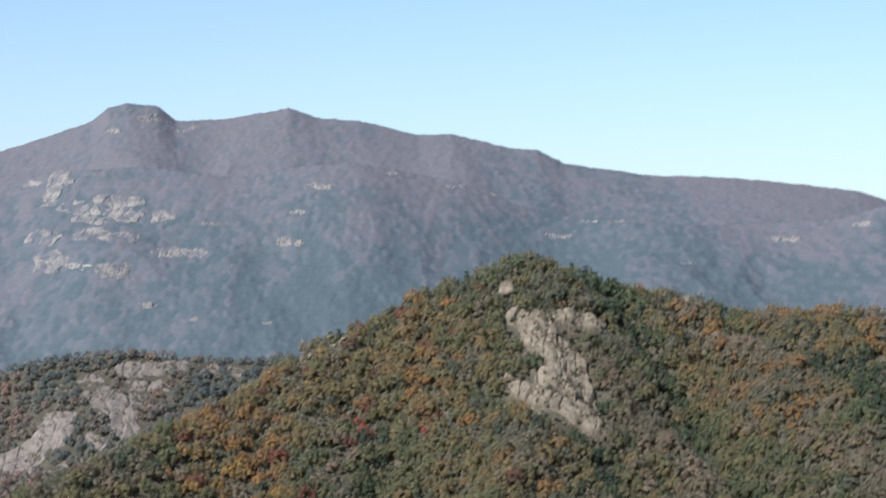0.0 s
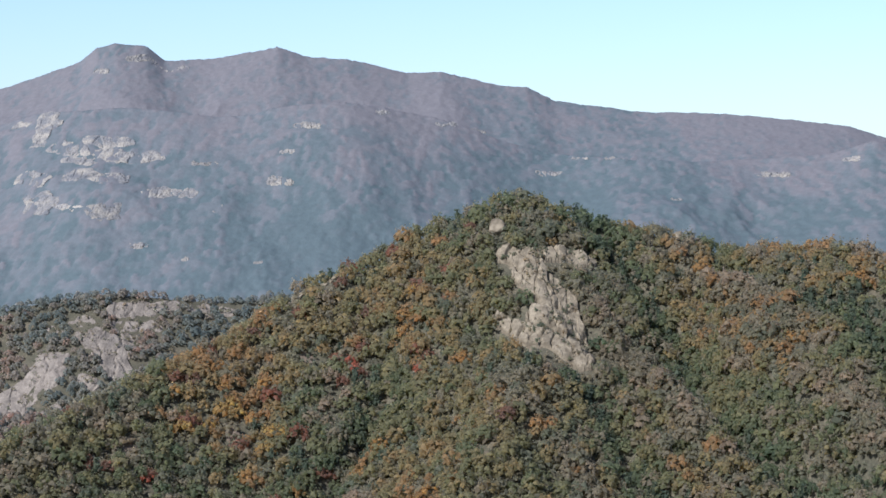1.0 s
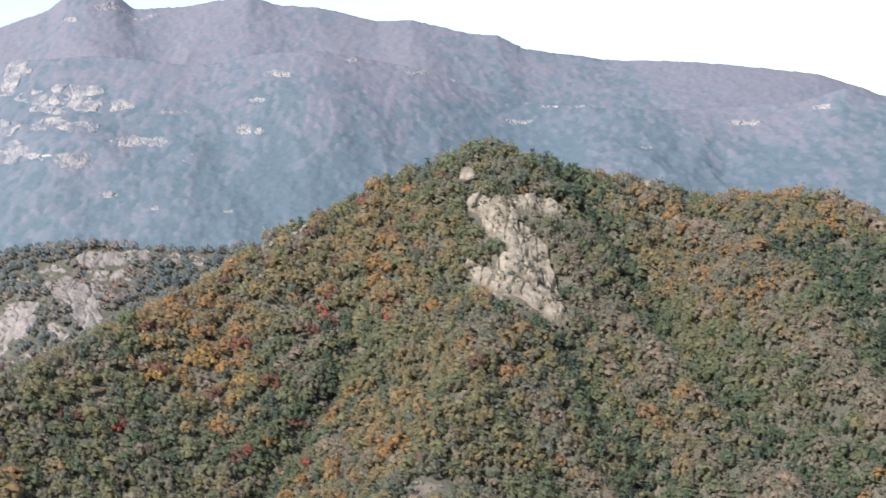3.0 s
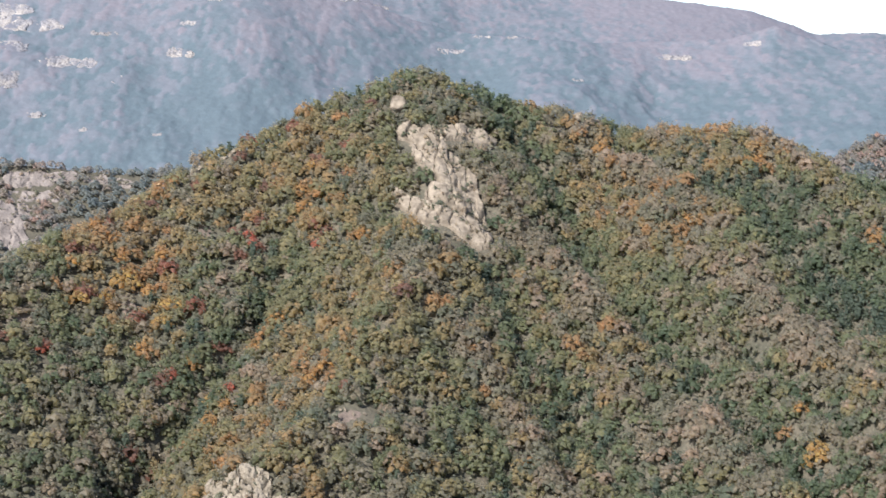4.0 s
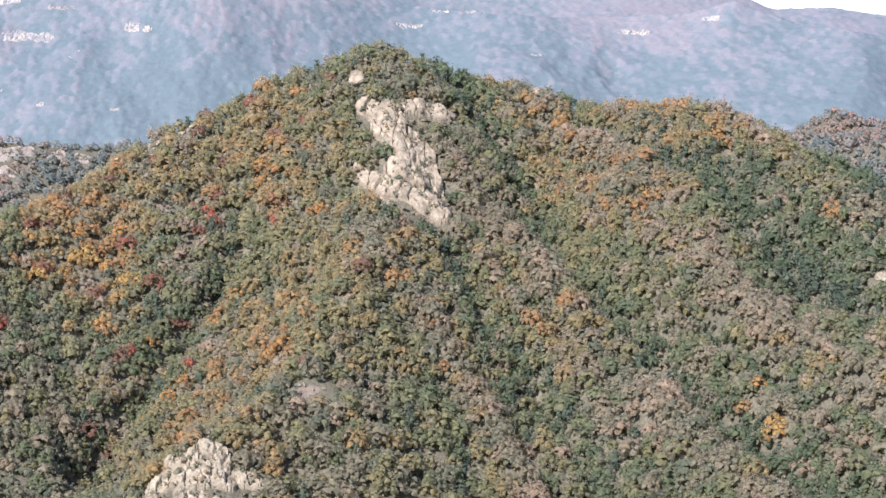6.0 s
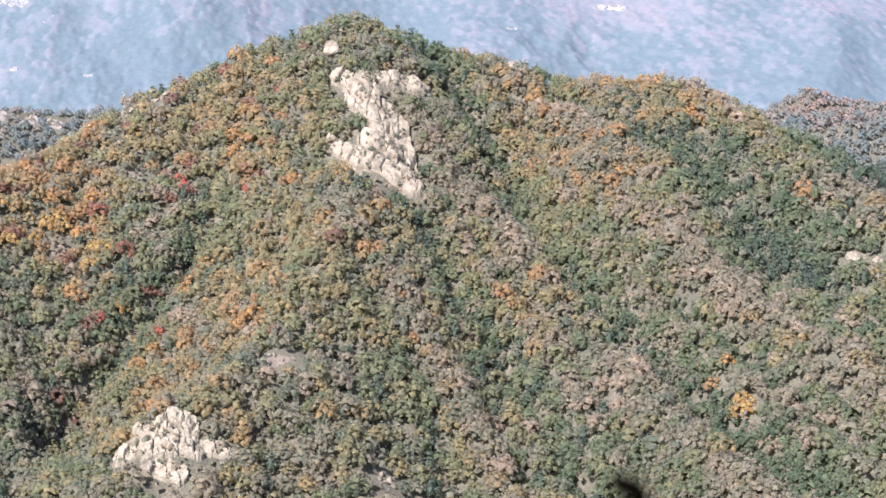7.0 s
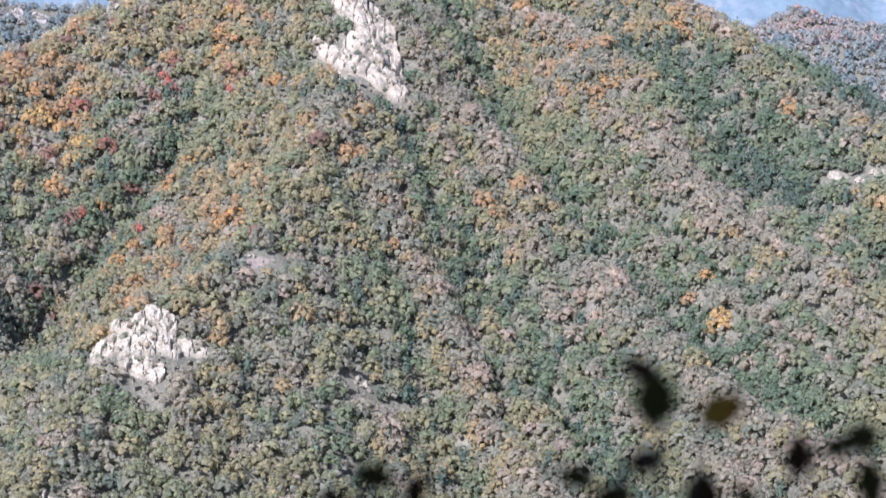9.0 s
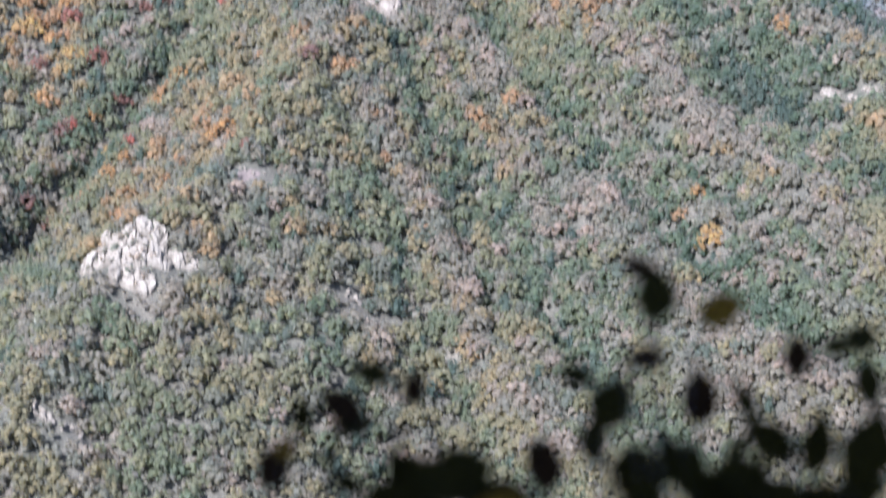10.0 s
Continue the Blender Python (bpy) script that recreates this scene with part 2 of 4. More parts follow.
def stone(name, dark, mid, light, size=0.25):
    """Weathered granite: pale faces, dark lichen and water streaks, cracks in relief."""
    m, nt, b = shader(name, 0.85)
    n1, n2 = noise_node(nt, size, 6.0), noise_node(nt, size * 6, 5.0)
    r1 = ramp_node(nt, [(0.3, dark), (0.46, mid), (0.62, light)])
    nt.links.new(n1.outputs[0], r1.inputs[0])
    r2 = ramp_node(nt, [(0.3, (0.62, 0.6, 0.58)), (0.55, (1.0, 1.0, 1.0)), (0.75, (1.08, 1.06, 1.02))])
    nt.links.new(n2.outputs[0], r2.inputs[0])
    col = mix_colour(nt, "MULTIPLY", 1.0, r1.outputs[0], r2.outputs[0])
    info = nt.nodes.new("ShaderNodeObjectInfo")
    ran = nt.nodes.new("ShaderNodeMapRange")
    ran.inputs[3].default_value, ran.inputs[4].default_value = 0.82, 1.12
    nt.links.new(info.outputs["Random"], ran.inputs[0])
    col = mix_colour(nt, "MULTIPLY", 1.0, col, ran.outputs[0])
    nt.links.new(col, b.inputs["Base Color"])
    relief(nt, b, n2.outputs[0], 0.7, 0.5 / size * 0.25)
    return m


def earth(name, stops, size, gloss=0.25):
    m, nt, b = shader(name, 0.95)
    b.inputs["Specular IOR Level"].default_value = gloss
    n1, n2 = noise_node(nt, size, 6.0), noise_node(nt, size * 9, 4.0)
    r1 = ramp_node(nt, stops)
    nt.links.new(n1.outputs[0], r1.inputs[0])
    r2 = ramp_node(nt, [(0.3, (0.6, 0.6, 0.6)), (0.7, (1.2, 1.2, 1.2))])
    nt.links.new(n2.outputs[0], r2.inputs[0])
    nt.links.new(mix_colour(nt, "MULTIPLY", 1.0, r1.outputs[0], r2.outputs[0]), b.inputs["Base Color"])
    relief(nt, b, n2.outputs[0], 0.8, 0.4)
    return m


OAK = foliage("oak leaves", [(0.0, (0.056, 0.073, 0.045)), (0.25, (0.092, 0.101, 0.060)), (0.45, (0.130, 0.118, 0.068)), (0.6, (0.160, 0.124, 0.069)),
                             (0.75, (0.175, 0.115, 0.062)), (0.9, (0.192, 0.128, 0.056)), (1.0, (0.20, 0.158, 0.068))])
GREY = foliage("thinning grey brown leaves", [(0.0, (0.078, 0.088, 0.062)), (0.5, (0.124, 0.114, 0.083)), (1.0, (0.164, 0.133, 0.100))])
PINE = foliage("pine needles", [(0.0, (0.044, 0.058, 0.041)), (1.0, (0.068, 0.079, 0.050))], 0.12, 0.4)
MAPLE = foliage("maple leaves", [(0.0, (0.105, 0.072, 0.054)), (0.5, (0.15, 0.075, 0.05)), (1.0, (0.21, 0.08, 0.052))])
# bluish, close-set leaf tones include the haze in front of the side hills
MID = foliage("haze-tinted woods of the side hills", [(0.0, (0.084, 0.098, 0.098)), (0.4, (0.116, 0.120, 0.110)), (0.7, (0.15, 0.128, 0.112)), (1.0, (0.175, 0.128, 0.108))], 0.12, 0.6)
# blue-grey and mauve here paint the haze over the range into the leaf colour
FAR = foliage("haze-tinted bare and evergreen woods of the range", [(0.0, (0.058, 0.078, 0.084)), (0.5, (0.086, 0.094, 0.102)), (1.0, (0.112, 0.104, 0.110))], 0.1, 0.0, 0.1, 0.12)
BARK = earth("bark", [(0.3, (0.05, 0.045, 0.04)), (0.7, (0.14, 0.12, 0.10))], 1.2)
SOIL = earth("forest floor", [(0.3, (0.050, 0.047, 0.031)), (0.55, (0.070, 0.062, 0.042)), (0.75, (0.098, 0.082, 0.056))], 0.09)
GRANITE = stone("granite", (0.084, 0.068, 0.047), (0.138, 0.113, 0.079), (0.186, 0.154, 0.109))
CREAM = stone("cream granite", (0.090, 0.074, 0.050), (0.145, 0.121, 0.084), (0.192, 0.163, 0.116))

PALE = stone("pale granite of the side hills", (0.12, 0.102, 0.086), (0.17, 0.144, 0.12), (0.215, 0.183, 0.152), 0.12)
# greyed, low-contrast rock colour carries the range's haze
FAR_ROCK = stone("haze-tinted pale granite of the range", (0.108, 0.11, 0.118), (0.155, 0.148, 0.145), (0.24, 0.218, 0.19), 0.05)
# dark and brown leaf colours sit below natural, holding part of the shade
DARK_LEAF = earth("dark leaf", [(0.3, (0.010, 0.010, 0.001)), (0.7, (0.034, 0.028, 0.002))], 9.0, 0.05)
OCHRE_LEAF = earth("ochre leaf", [(0.35, (0.09, 0.075, 0.006)), (0.65, (0.24, 0.12, 0.012))], 9.0, 0.05)
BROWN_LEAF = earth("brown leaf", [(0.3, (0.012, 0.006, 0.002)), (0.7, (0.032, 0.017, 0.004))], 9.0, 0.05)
TWIG = earth("twig bark", [(0.3, (0.03, 0.025, 0.02)), (0.7, (0.06, 0.05, 0.04))], 12.0)
DRY = earth("dry grass and bare soil", [(0.3, (0.09, 0.07, 0.052)), (0.55, (0.125, 0.096, 0.073)), (0.75, (0.165, 0.13, 0.10))], 0.3)

# ---- mesh helpers ----
def mesh_from(name, verts, tris, mats, tint=None, slots=None, smooth=False):
    """One mesh from arrays of corners and triangles."""
    verts, tris = np.asarray(verts, np.float32), np.asarray(tris, np.int32)
    me = bpy.data.meshes.new(name)
    me.vertices.add(len(verts))
    me.vertices.foreach_set("co", verts.ravel())
    me.loops.add(tris.size)
    me.loops.foreach_set("vertex_index", tris.ravel())
    me.polygons.add(len(tris))
    me.polygons.foreach_set("loop_start", np.arange(0, tris.size, 3, dtype=np.int32))
    if slots is not None:
        me.polygons.foreach_set("material_index", np.asarray(slots, np.int32))
    me.polygons.foreach_set("use_smooth", np.full(len(tris), smooth))
    if tint is not None:
        me.attributes.new("tint", "FLOAT", "POINT").data.foreach_set("value", np.asarray(tint, np.float32))
    for m in mats:
        me.materials.append(m)
    me.update(calc_edges=True)
    return me


def ball(level):
    bm = bmesh.new()
    bmesh.ops.create_icosphere(bm, subdivisions=level, radius=1.0)
    bm.verts.ensure_lookup_table()
    v, f = np.array([p.co[:] for p in bm.verts]), np.array([[p.index for p in g.verts] for g in bm.faces])
    bm.free()
    return v, f


BALL1, BALL2, BALL3 = ball(1), ball(2), ball(3)


def joined(bits):
    v, f, k = [], [], 0
    for bv, bf in bits:
        v.append(bv)
        f.append(np.asarray(bf) + k)
        k += len(bv)
    return np.concatenate(v), np.concatenate(f)


def flakes(rng, centre, normal, size):
    """Small bent four-cornered sprays of leaves, each facing along its normal."""
    n = normal + rng.normal(0, 0.3, normal.shape)
    n /= np.linalg.norm(n, axis=1)[:, None]
    u = np.cross(n, rng.normal(0, 1, n.shape))
    u /= np.linalg.norm(u, axis=1)[:, None]
    w = np.cross(n, u)
    s = (size * rng.uniform(0.7, 1.35, len(n)))[:, None]
    v = np.stack([centre + u * s, centre + w * s * 0.7 + n * s * 0.3, centre - u * s * 0.9, centre - w * s * 0.75 + n * s * 0.2], 1)
    k = np.arange(len(n))[:, None] * 4
    return v.reshape(-1, 3), np.concatenate([k + [0, 1, 2], k + [0, 2, 3]])


def clumps(rng, centre, normal, size, rim=4):
    """Ragged caps of leaves: each a raised middle, a shoulder and a drooping, uneven rim."""
    count = len(centre)
    n = normal / np.linalg.norm(normal, axis=1)[:, None]
    u = np.cross(n, rng.normal(0, 1, n.shape))
    u /= np.linalg.norm(u, axis=1)[:, None]
    w = np.cross(n, u)
    a = (np.arange(rim) * 6.283 / rim)[None] + rng.uniform(0, 6.28, (count, 1))
    rings = [(centre + n * size[:, None] * 0.34)[:, None]]
    for out, lift, wild in ((0.55, 0.2, 0.18), (1.05, -0.28, 0.34)):
        q = size[:, None] * out * (1 + rng.uniform(-wild, wild, (count, rim)))
        h = size[:, None] * (lift + rng.uniform(-0.14, 0.14, (count, rim)))
        turn = a + rng.uniform(-0.25, 0.25, a.shape)
        rings.append(centre[:, None] + u[:, None] * (q * np.cos(turn))[..., None] + w[:, None] * (q * np.sin(turn))[..., None] + n[:, None] * h[..., None])
    v = np.concatenate(rings, 1)
    f = []
    for i in range(rim):
        j = (i + 1) % rim
        f += [(0, 1 + i, 1 + j), (1 + i, 1 + rim + i, 1 + rim + j), (1 + i, 1 + rim + j, 1 + j)]
    k = np.arange(count)[:, None, None] * (1 + 2 * rim)
    return v.reshape(-1, 3), (np.array(f)[None] + k).reshape(-1, 3)


def broad_crown(rng, tufts, sprays, wide=4.0, low=1.2, high=7.4, size=1.15, leaf=0.34):
    """A broad, uneven crown: ragged tufts in tiers about a low dome, loose sprays of leaves between them, and gaps."""
    mid, tall = low + (high - low) * 0.35, (high - low) * 0.65
    i = np.arange(tufts)
    up = 1 - 1.12 * (i + rng.uniform(0, 0.9, tufts)) / tufts
    a = i * 2.4 + rng.uniform(-0.5, 0.5, tufts)
    q = np.sqrt(np.clip(1 - up * up, 0.01, 1))
    d = np.stack([q * np.cos(a), q * np.sin(a), up], 1)
    shape = np.array([wide * rng.uniform(0.85, 1.12), wide * rng.uniform(0.85, 1.12), tall])
    c = d * shape * rng.uniform(0.68, 1.0, (tufts, 1)) + [0, 0, mid]
    bits = [clumps(rng, c, d * [0.75, 0.75, 0.5] + [0, 0, 0.55] + rng.normal(0, 0.16, c.shape), size * rng.uniform(0.7, 1.35, tufts))]
    own = rng.integers(0, tufts, sprays)
    n = d[own] * 0.6 + rng.normal(0, 0.55, (sprays, 3)) + [0, 0, 0.25]
    bits.append(flakes(rng, c[own] + n * size * rng.uniform(0.45, 0.95, (sprays, 1)), n, leaf))
    return joined(bits)


def pine_crown(rng, pads=9, tufts=13):
    """Flattened pads of needles, set unevenly about a leaning stem."""
    bits = []
    for t in range(pads):
        z = 2.2 + 5.6 * (t + rng.uniform(0, 0.7)) / pads
        a, q = t * 2.4 + rng.uniform(-0.6, 0.6), rng.uniform(0.5, 2.5) * (1.15 - 0.75 * t / pads)
        r = rng.uniform(1.0, 1.7) * (1.1 - 0.35 * t / pads)
        c = np.array([q * math.cos(a), q * math.sin(a), z])
        n = rng.normal(0, 1, (tufts, 3)) + [0, 0, 0.3]
        n /= np.linalg.norm(n, axis=1)[:, None]
        bits.append(flakes(rng, c + n * [r, r, r * 0.38], n * [0.6, 0.6, 1.0] + [0, 0, 0.5], 0.5))
    v = BALL1[0] * (1 + rng.uniform(-0.3, 0.3, (len(BALL1[0]), 1))) * [1.3, 1.3, 2.4] + [0, 0, 4.4]
    bits.append((v, BALL1[1]))
    return joined(bits)


def stem(rng, high, thick, sides=5, bend=0.5):
    """A tapered, slightly bent trunk with three limbs."""
    bits = []
    def limb(a, b, ra, rb):
        a, b = np.array(a), np.array(b)
        k = np.arange(sides) * 6.283 / sides
        ring = np.stack([np.cos(k), np.sin(k), 0 * k], 1)
        v = np.concatenate([a + ring * ra, b + ring * rb])
        f = []
        for i in range(sides):
            j = (i + 1) % sides
            f += [(i, j, sides + j), (i, sides + j, sides + i)]
        bits.append((v, np.array(f)))
    top = np.array([rng.uniform(-bend, bend), rng.uniform(-bend, bend), high * 0.55])
    limb((0, 0, -1.2), top, thick, thick * 0.6)
    for i in range(3):
        a = i * 2.1 + rng.uniform(-0.5, 0.5)
        limb(top, top + [1.5 * math.cos(a), 1.5 * math.sin(a), high * 0.28], thick * 0.5, thick * 0.15)
    return joined(bits)


def thicket(name, crowns, spots, tints, scales, spins, mat, label, category, smooth=False):
    """Many trees that nobody could count, in one mesh."""
    vs, fs, ts, k = [], [], [], 0
    which = np.arange(len(spots)) % len(crowns)
    for i, (cv, cf) in enumerate(crowns):
        sel = which == i
        if not sel.any():
            continue
        p, s, a, tn = spots[sel], scales[sel], spins[sel], tints[sel]
        c, q = np.cos(a)[:, None], np.sin(a)[:, None]
        x = (cv[:, 0] * c - cv[:, 1] * q) * s[:, None] + p[:, :1]
        y = (cv[:, 0] * q + cv[:, 1] * c) * s[:, None] + p[:, 1:2]
        z = cv[:, 2] * s[:, None] * (0.85 + 0.3 * ((a * 7) % 1))[:, None] + p[:, 2:3]
        vs.append(np.stack([x, y, z], -1).reshape(-1, 3))
        fs.append((cf[None] + k + np.arange(len(p))[:, None, None] * len(cv)).reshape(-1, 3))
        ts.append(np.repeat(tn, len(cv)))
        k += len(p) * len(cv)
    me = mesh_from(name, np.concatenate(vs), np.concatenate(fs), [mat], np.concatenate(ts), smooth=smooth)
    return tagged(new(name, me), label, category, kind="stuff")


# ---- ground ----
def build_ground():
    az = np.radians(np.concatenate([np.arange(-180, -24, 6), np.arange(-24, 24.01, 0.2), np.arange(30, 180, 6)]))
    r = np.concatenate([np.geomspace(0.4, 600, 60)[:-1], np.arange(600, 1250, 6), np.arange(1250, 2600, 25), np.arange(2600, 4960, 28)])
    a, q = np.meshgrid(az, r)
    x, y = q * np.sin(a), q * np.cos(a)
    v = np.stack([x, y, land(x, y)], -1).reshape(-1, 3)
    n, m = len(az), len(r)
    i, j = np.meshgrid(np.arange(n), np.arange(m - 1))
    p, p2 = (j * n + i).ravel(), (j * n + (i + 1) % n).ravel()
    f = np.concatenate([np.stack([p, p2 + n, p2], 1), np.stack([p, p + n, p2 + n], 1)])
    c = len(v)
    v = np.concatenate([v, [[0, 0, float(land(0, 0))]]])
    f = np.concatenate([f, np.stack([np.full(n, c), np.arange(n), (np.arange(n) + 1) % n], 1)])
    me = mesh_from("ground", v, f, [SOIL], smooth=True)
    tagged(new("ground", me), "brown leaf-littered earth of wooded mountain slopes", "ground", kind="structure")


build_ground()

# ---- woods ----
rng = np.random.default_rng(4)


def scatter(a0, a1, r0, r1, gap):
    """Jittered places in a stretch of land, by bearing and distance."""
    out = []
    r = r0
    while r < r1:
        step = math.degrees(gap / r)
        az = np.arange(a0, a1, step) + rng.uniform(-0.42, 0.42, len(np.arange(a0, a1, step))) * step + rng.uniform(0, step)
        q = r + rng.uniform(-0.42, 0.42, len(az)) * gap
        out.append(np.stack([q * np.sin(np.radians(az)), q * np.cos(np.radians(az))], 1))
        r += gap * 0.92
    return np.concatenate(out)


def stand(xy):
    return np.concatenate([xy, land(xy[:, 0], xy[:, 1])[:, None]], 1)


xy = np.concatenate([scatter(8, 18.5, 672, 712, 6.5), scatter(-14, 18.5, 712, 1215, 6.5)])
x, y = xy[:, 0], xy[:, 1]
# more trees for the steep ground, and none in the unseen hollow beside the spur
steep = np.hypot(land(x + 2, y) - land(x - 2, y), land(x, y + 2) - land(x, y - 2)) / 4
more = [xy[steep > k] + rng.uniform(-1, 1, (int((steep > k).sum()), 2)) + off for k, off in ((0.88, [1.5, 3.0]), (1.25, [-2.5, 1.5]))]
xy = np.concatenate([xy, *more])
x, y = xy[:, 0], xy[:, 1]
# keep the slopes that face the valley and a strip past the crest
turn = np.degrees(np.arctan2(x, y))
line_y = np.interp(turn, [-15, -11.13, -8.74, -6.59, -3.84, -1.22, 2.19, 6.03, 9.6, 12.3, 16.3, 19.5], [890, 970, 1020, 1060, 1100, 1135, 1150, 1150, 1115, 1060, 985, 910])
keep = (np.hypot(x, y) < line_y + 18) & ((turn > -7) | (np.hypot(x, y) > 900))
xy = xy[keep]

# ---- rock strips: from x, y to x, y, half width, number and size of slabs ----
CLIFF = [(48, 1098, 62, 1103, 3.5, 4, 3.4), (62, 1103, 78, 1108, 3.5, 5, 3.6), (36, 1103, 57, 1080, 3.5, 6, 3.8), (57, 1080, 65, 1066, 4, 4, 4.0),
         (64, 1066, 67, 1050, 4, 5, 4.4), (66, 1052, 68, 1025, 5.5, 6, 4.4), (30, 1060, 46, 1037, 3, 5, 3.4), (46, 1037, 66, 1026, 4.5, 6, 4.2),
         (50, 1054, 62, 1048, 6, 6, 4.0), (43, 1086, 54, 1064, 5, 5, 3.2)]
OUTCROP = [(-47, 866, -42, 864, 2.5, 3, 3.4), (-33, 867, -25, 863, 3, 4, 3.4), (-51, 855, -38, 853, 4, 6, 3.8), (-38, 853, -24, 855, 3.5, 5, 3.6),
           (-42, 846, -29, 843, 3, 5, 3.4), (-21, 857, -12, 857, 2, 4, 2.6), (-38, 862, -35, 856, 2, 2, 3.0)]
LEDGES = [[(1, 908, 15, 906, 2, 4, 0.8)], [(48, 864, 55, 866, 2, 5, 1.2)],
         [(247, 917, 254, 914, 2.4, 6, 2.4), (257, 912, 268, 906, 2, 6, 2.0)], [(-66, 783, -58, 781, 1.6, 6, 1.3), (-55, 780, -47, 778, 1.6, 6, 1.2)],
         [(-58, 1112, -48, 1120, 1.5, 4, 1.6), (-73, 1101, -63, 1109, 1.5, 5, 1.6)]]
BOULDERS = [(31.4, 1123.0, 4.3), (29.1, 1108.7, 1.5), (39.9, 1026.7, 1.7), (-44.0, 1059.7, 1.4),
         (-46.5, 1034.7, 1.0), (125.9, 1141.8, 2.6)]
QUARRY = [(-292, 1850, -269, 1817, 7, 3, 4), (-269, 1817, -253, 1787, 12, 3, 4), (-266, 1863, -240, 1871, 7, 4, 4), (-261, 1844, -244, 1850, 7, 3, 4),
         (-240, 1872, -219, 1882, 5, 4, 3.5), (-254, 1835, -246, 1820, 4, 2, 3), (-301, 1847, -282, 1812, 3, 3, 3), (-318, 1841, -306, 1830, 3, 3, 3),
         (-327, 1803, -300, 1796, 6, 4, 4), (-351, 1749, -311, 1780, 14, 4, 4), (-332, 1742, -314, 1770, 8, 3, 4), (-281, 1774, -271, 1767, 4, 4, 3),
         (-308, 1738, -299, 1744, 3, 3, 3), (-207, 1879, -194, 1882, 3, 4, 3), (-182, 1882, -172, 1879, 3, 3, 3), (-236, 1855, -229, 1850, 3, 3, 3),
         (-220, 1821, -214, 1828, 2, 2, 2.5)]
CRAGS = [(-555, 3455, -505, 3447, 9, 3, 8), (-528, 3488, -482, 3486, 12, 3, 8), (-489, 3437, -440, 3443, 14, 4, 8), (-546, 3376, -481, 3361, 12, 4, 8),
         (-614, 3506, -627, 3589, 6, 3, 8), (-607, 3568, -611, 3588, 8, 2, 8), (-670, 3602, -653, 3589, 7, 2, 8), (-621, 3407, -587, 3381, 12, 2, 8),
         (-602, 3313, -607, 3341, 7, 2, 8), (-576, 3306, -581, 3337, 8, 2, 8), (-422, 3333, -370, 3339, 9, 4, 8), (-495, 3258, -461, 3267, 7, 3, 8),
         (-560, 3430, -530, 3420, 5, 2, 8), (-590, 3470, -575, 3500, 5, 2, 8)]
RANGE_LEDGES = [(-600, 4450, -558, 4473, 10, 3, 6), (-246, 3375, -221, 3364, 9, 2, 6), (-320, 3280, -313, 3281, 8, 2, 6), (-662, 4406, -647, 4400, 9, 3, 6), (-546, 4462, -497, 4484, 8, 3, 6), (-365, 3420, -336, 3427, 4, 3, 6),
         (-212, 3529, -187, 3523, 9, 3, 6), (174, 3583, 206, 3590, 7, 3, 6), (228, 3644, 251, 3639, 4, 3, 6), (285, 3628, 310, 3618, 4, 3, 6),
         (529, 3577, 564, 3567, 9, 3, 6), (668, 3590, 680, 3579, 6, 3, 6)]
RANGE_LEDGES_2 = [(-431, 3178, -413, 3177, 5, 3, 6), (-358, 3135, -350, 3136, 4, 3, 6), (-252, 3137, -245, 3138, 4, 3, 6), (-87, 3606, -71, 3619, 4, 3, 6),
         (12, 3632, 36, 3651, 4, 3, 6), (70, 4292, 97, 4302, 4, 3, 6), (-233, 3452, -219, 3449, 5, 3, 6), (372, 3431, 379, 3435, 4, 3, 6),
         (-554, 3293, -521, 3270, 5, 3, 6), (-482, 3276, -468, 3278, 9, 3, 6)]
BARE = [(-61.1, 1063.3, 4), (-93.6, 1019.0, 4), (-136.1, 992.2, 5), (-42.2, 1060.8, 3),
         (7, 905, 4.0)]
# character of the woods: middle, reach, tone from green to rust, share of thinning trees and of pines
ZONES = [(-102, 1074, 29, 24, 0.56, 0.12, 0.08), (-26, 1077, 27, 33, 0.5, 0.15, 0.12), (-90, 1023, 18, 18, 0.64, 0.1, 0.05),
         (-35, 1014, 27, 31, 0.12, 0.12, 0.3), (-86, 974, 30, 30, 0.2, 0.45, 0.15), (-94, 920, 23, 29, 0.3, 0.55, 0.2),
         (-14, 988, 18, 43, 0.6, 0.12, 0.08), (33, 960, 29, 40, 0.43, 0.25, 0.12), (169, 1085, 39, 47, 0.48, 0.38, 0.08),
         (94, 1055, 21, 45, 0.18, 0.3, 0.24), (214, 982, 39, 47, 0.15, 0.32, 0.24), (100, 970, 28, 35, 0.28, 0.34, 0.16),
         (169, 933, 35, 44, 0.27, 0.46, 0.12), (48, 902, 33, 36, 0.36, 0.42, 0.12), (129, 902, 34, 32, 0.29, 0.52, 0.12),
         (205, 865, 26, 50, 0.16, 0.36, 0.22)]
REDS = [(-66, 1086), (-38, 1051), (-35, 1048), (-40, 1055), (-29, 1023), (-26, 1023), (-125, 974), (-126, 971), (-70, 980), (-71, 978), (-52, 996), (-45, 970),
         (-3, 1049), (-7, 1044), (-121, 1039), (-39, 1125), (195, 904)]
YELLOWS = [(-94, 1030), (-98, 1026), (-91, 1026), (-76, 1017), (-72, 1016), (-114, 1009), (-104, 1017), (194, 865), (192, 863), (195, 861), (-53, 972), (-77, 1006),
         (-10, 1095)]
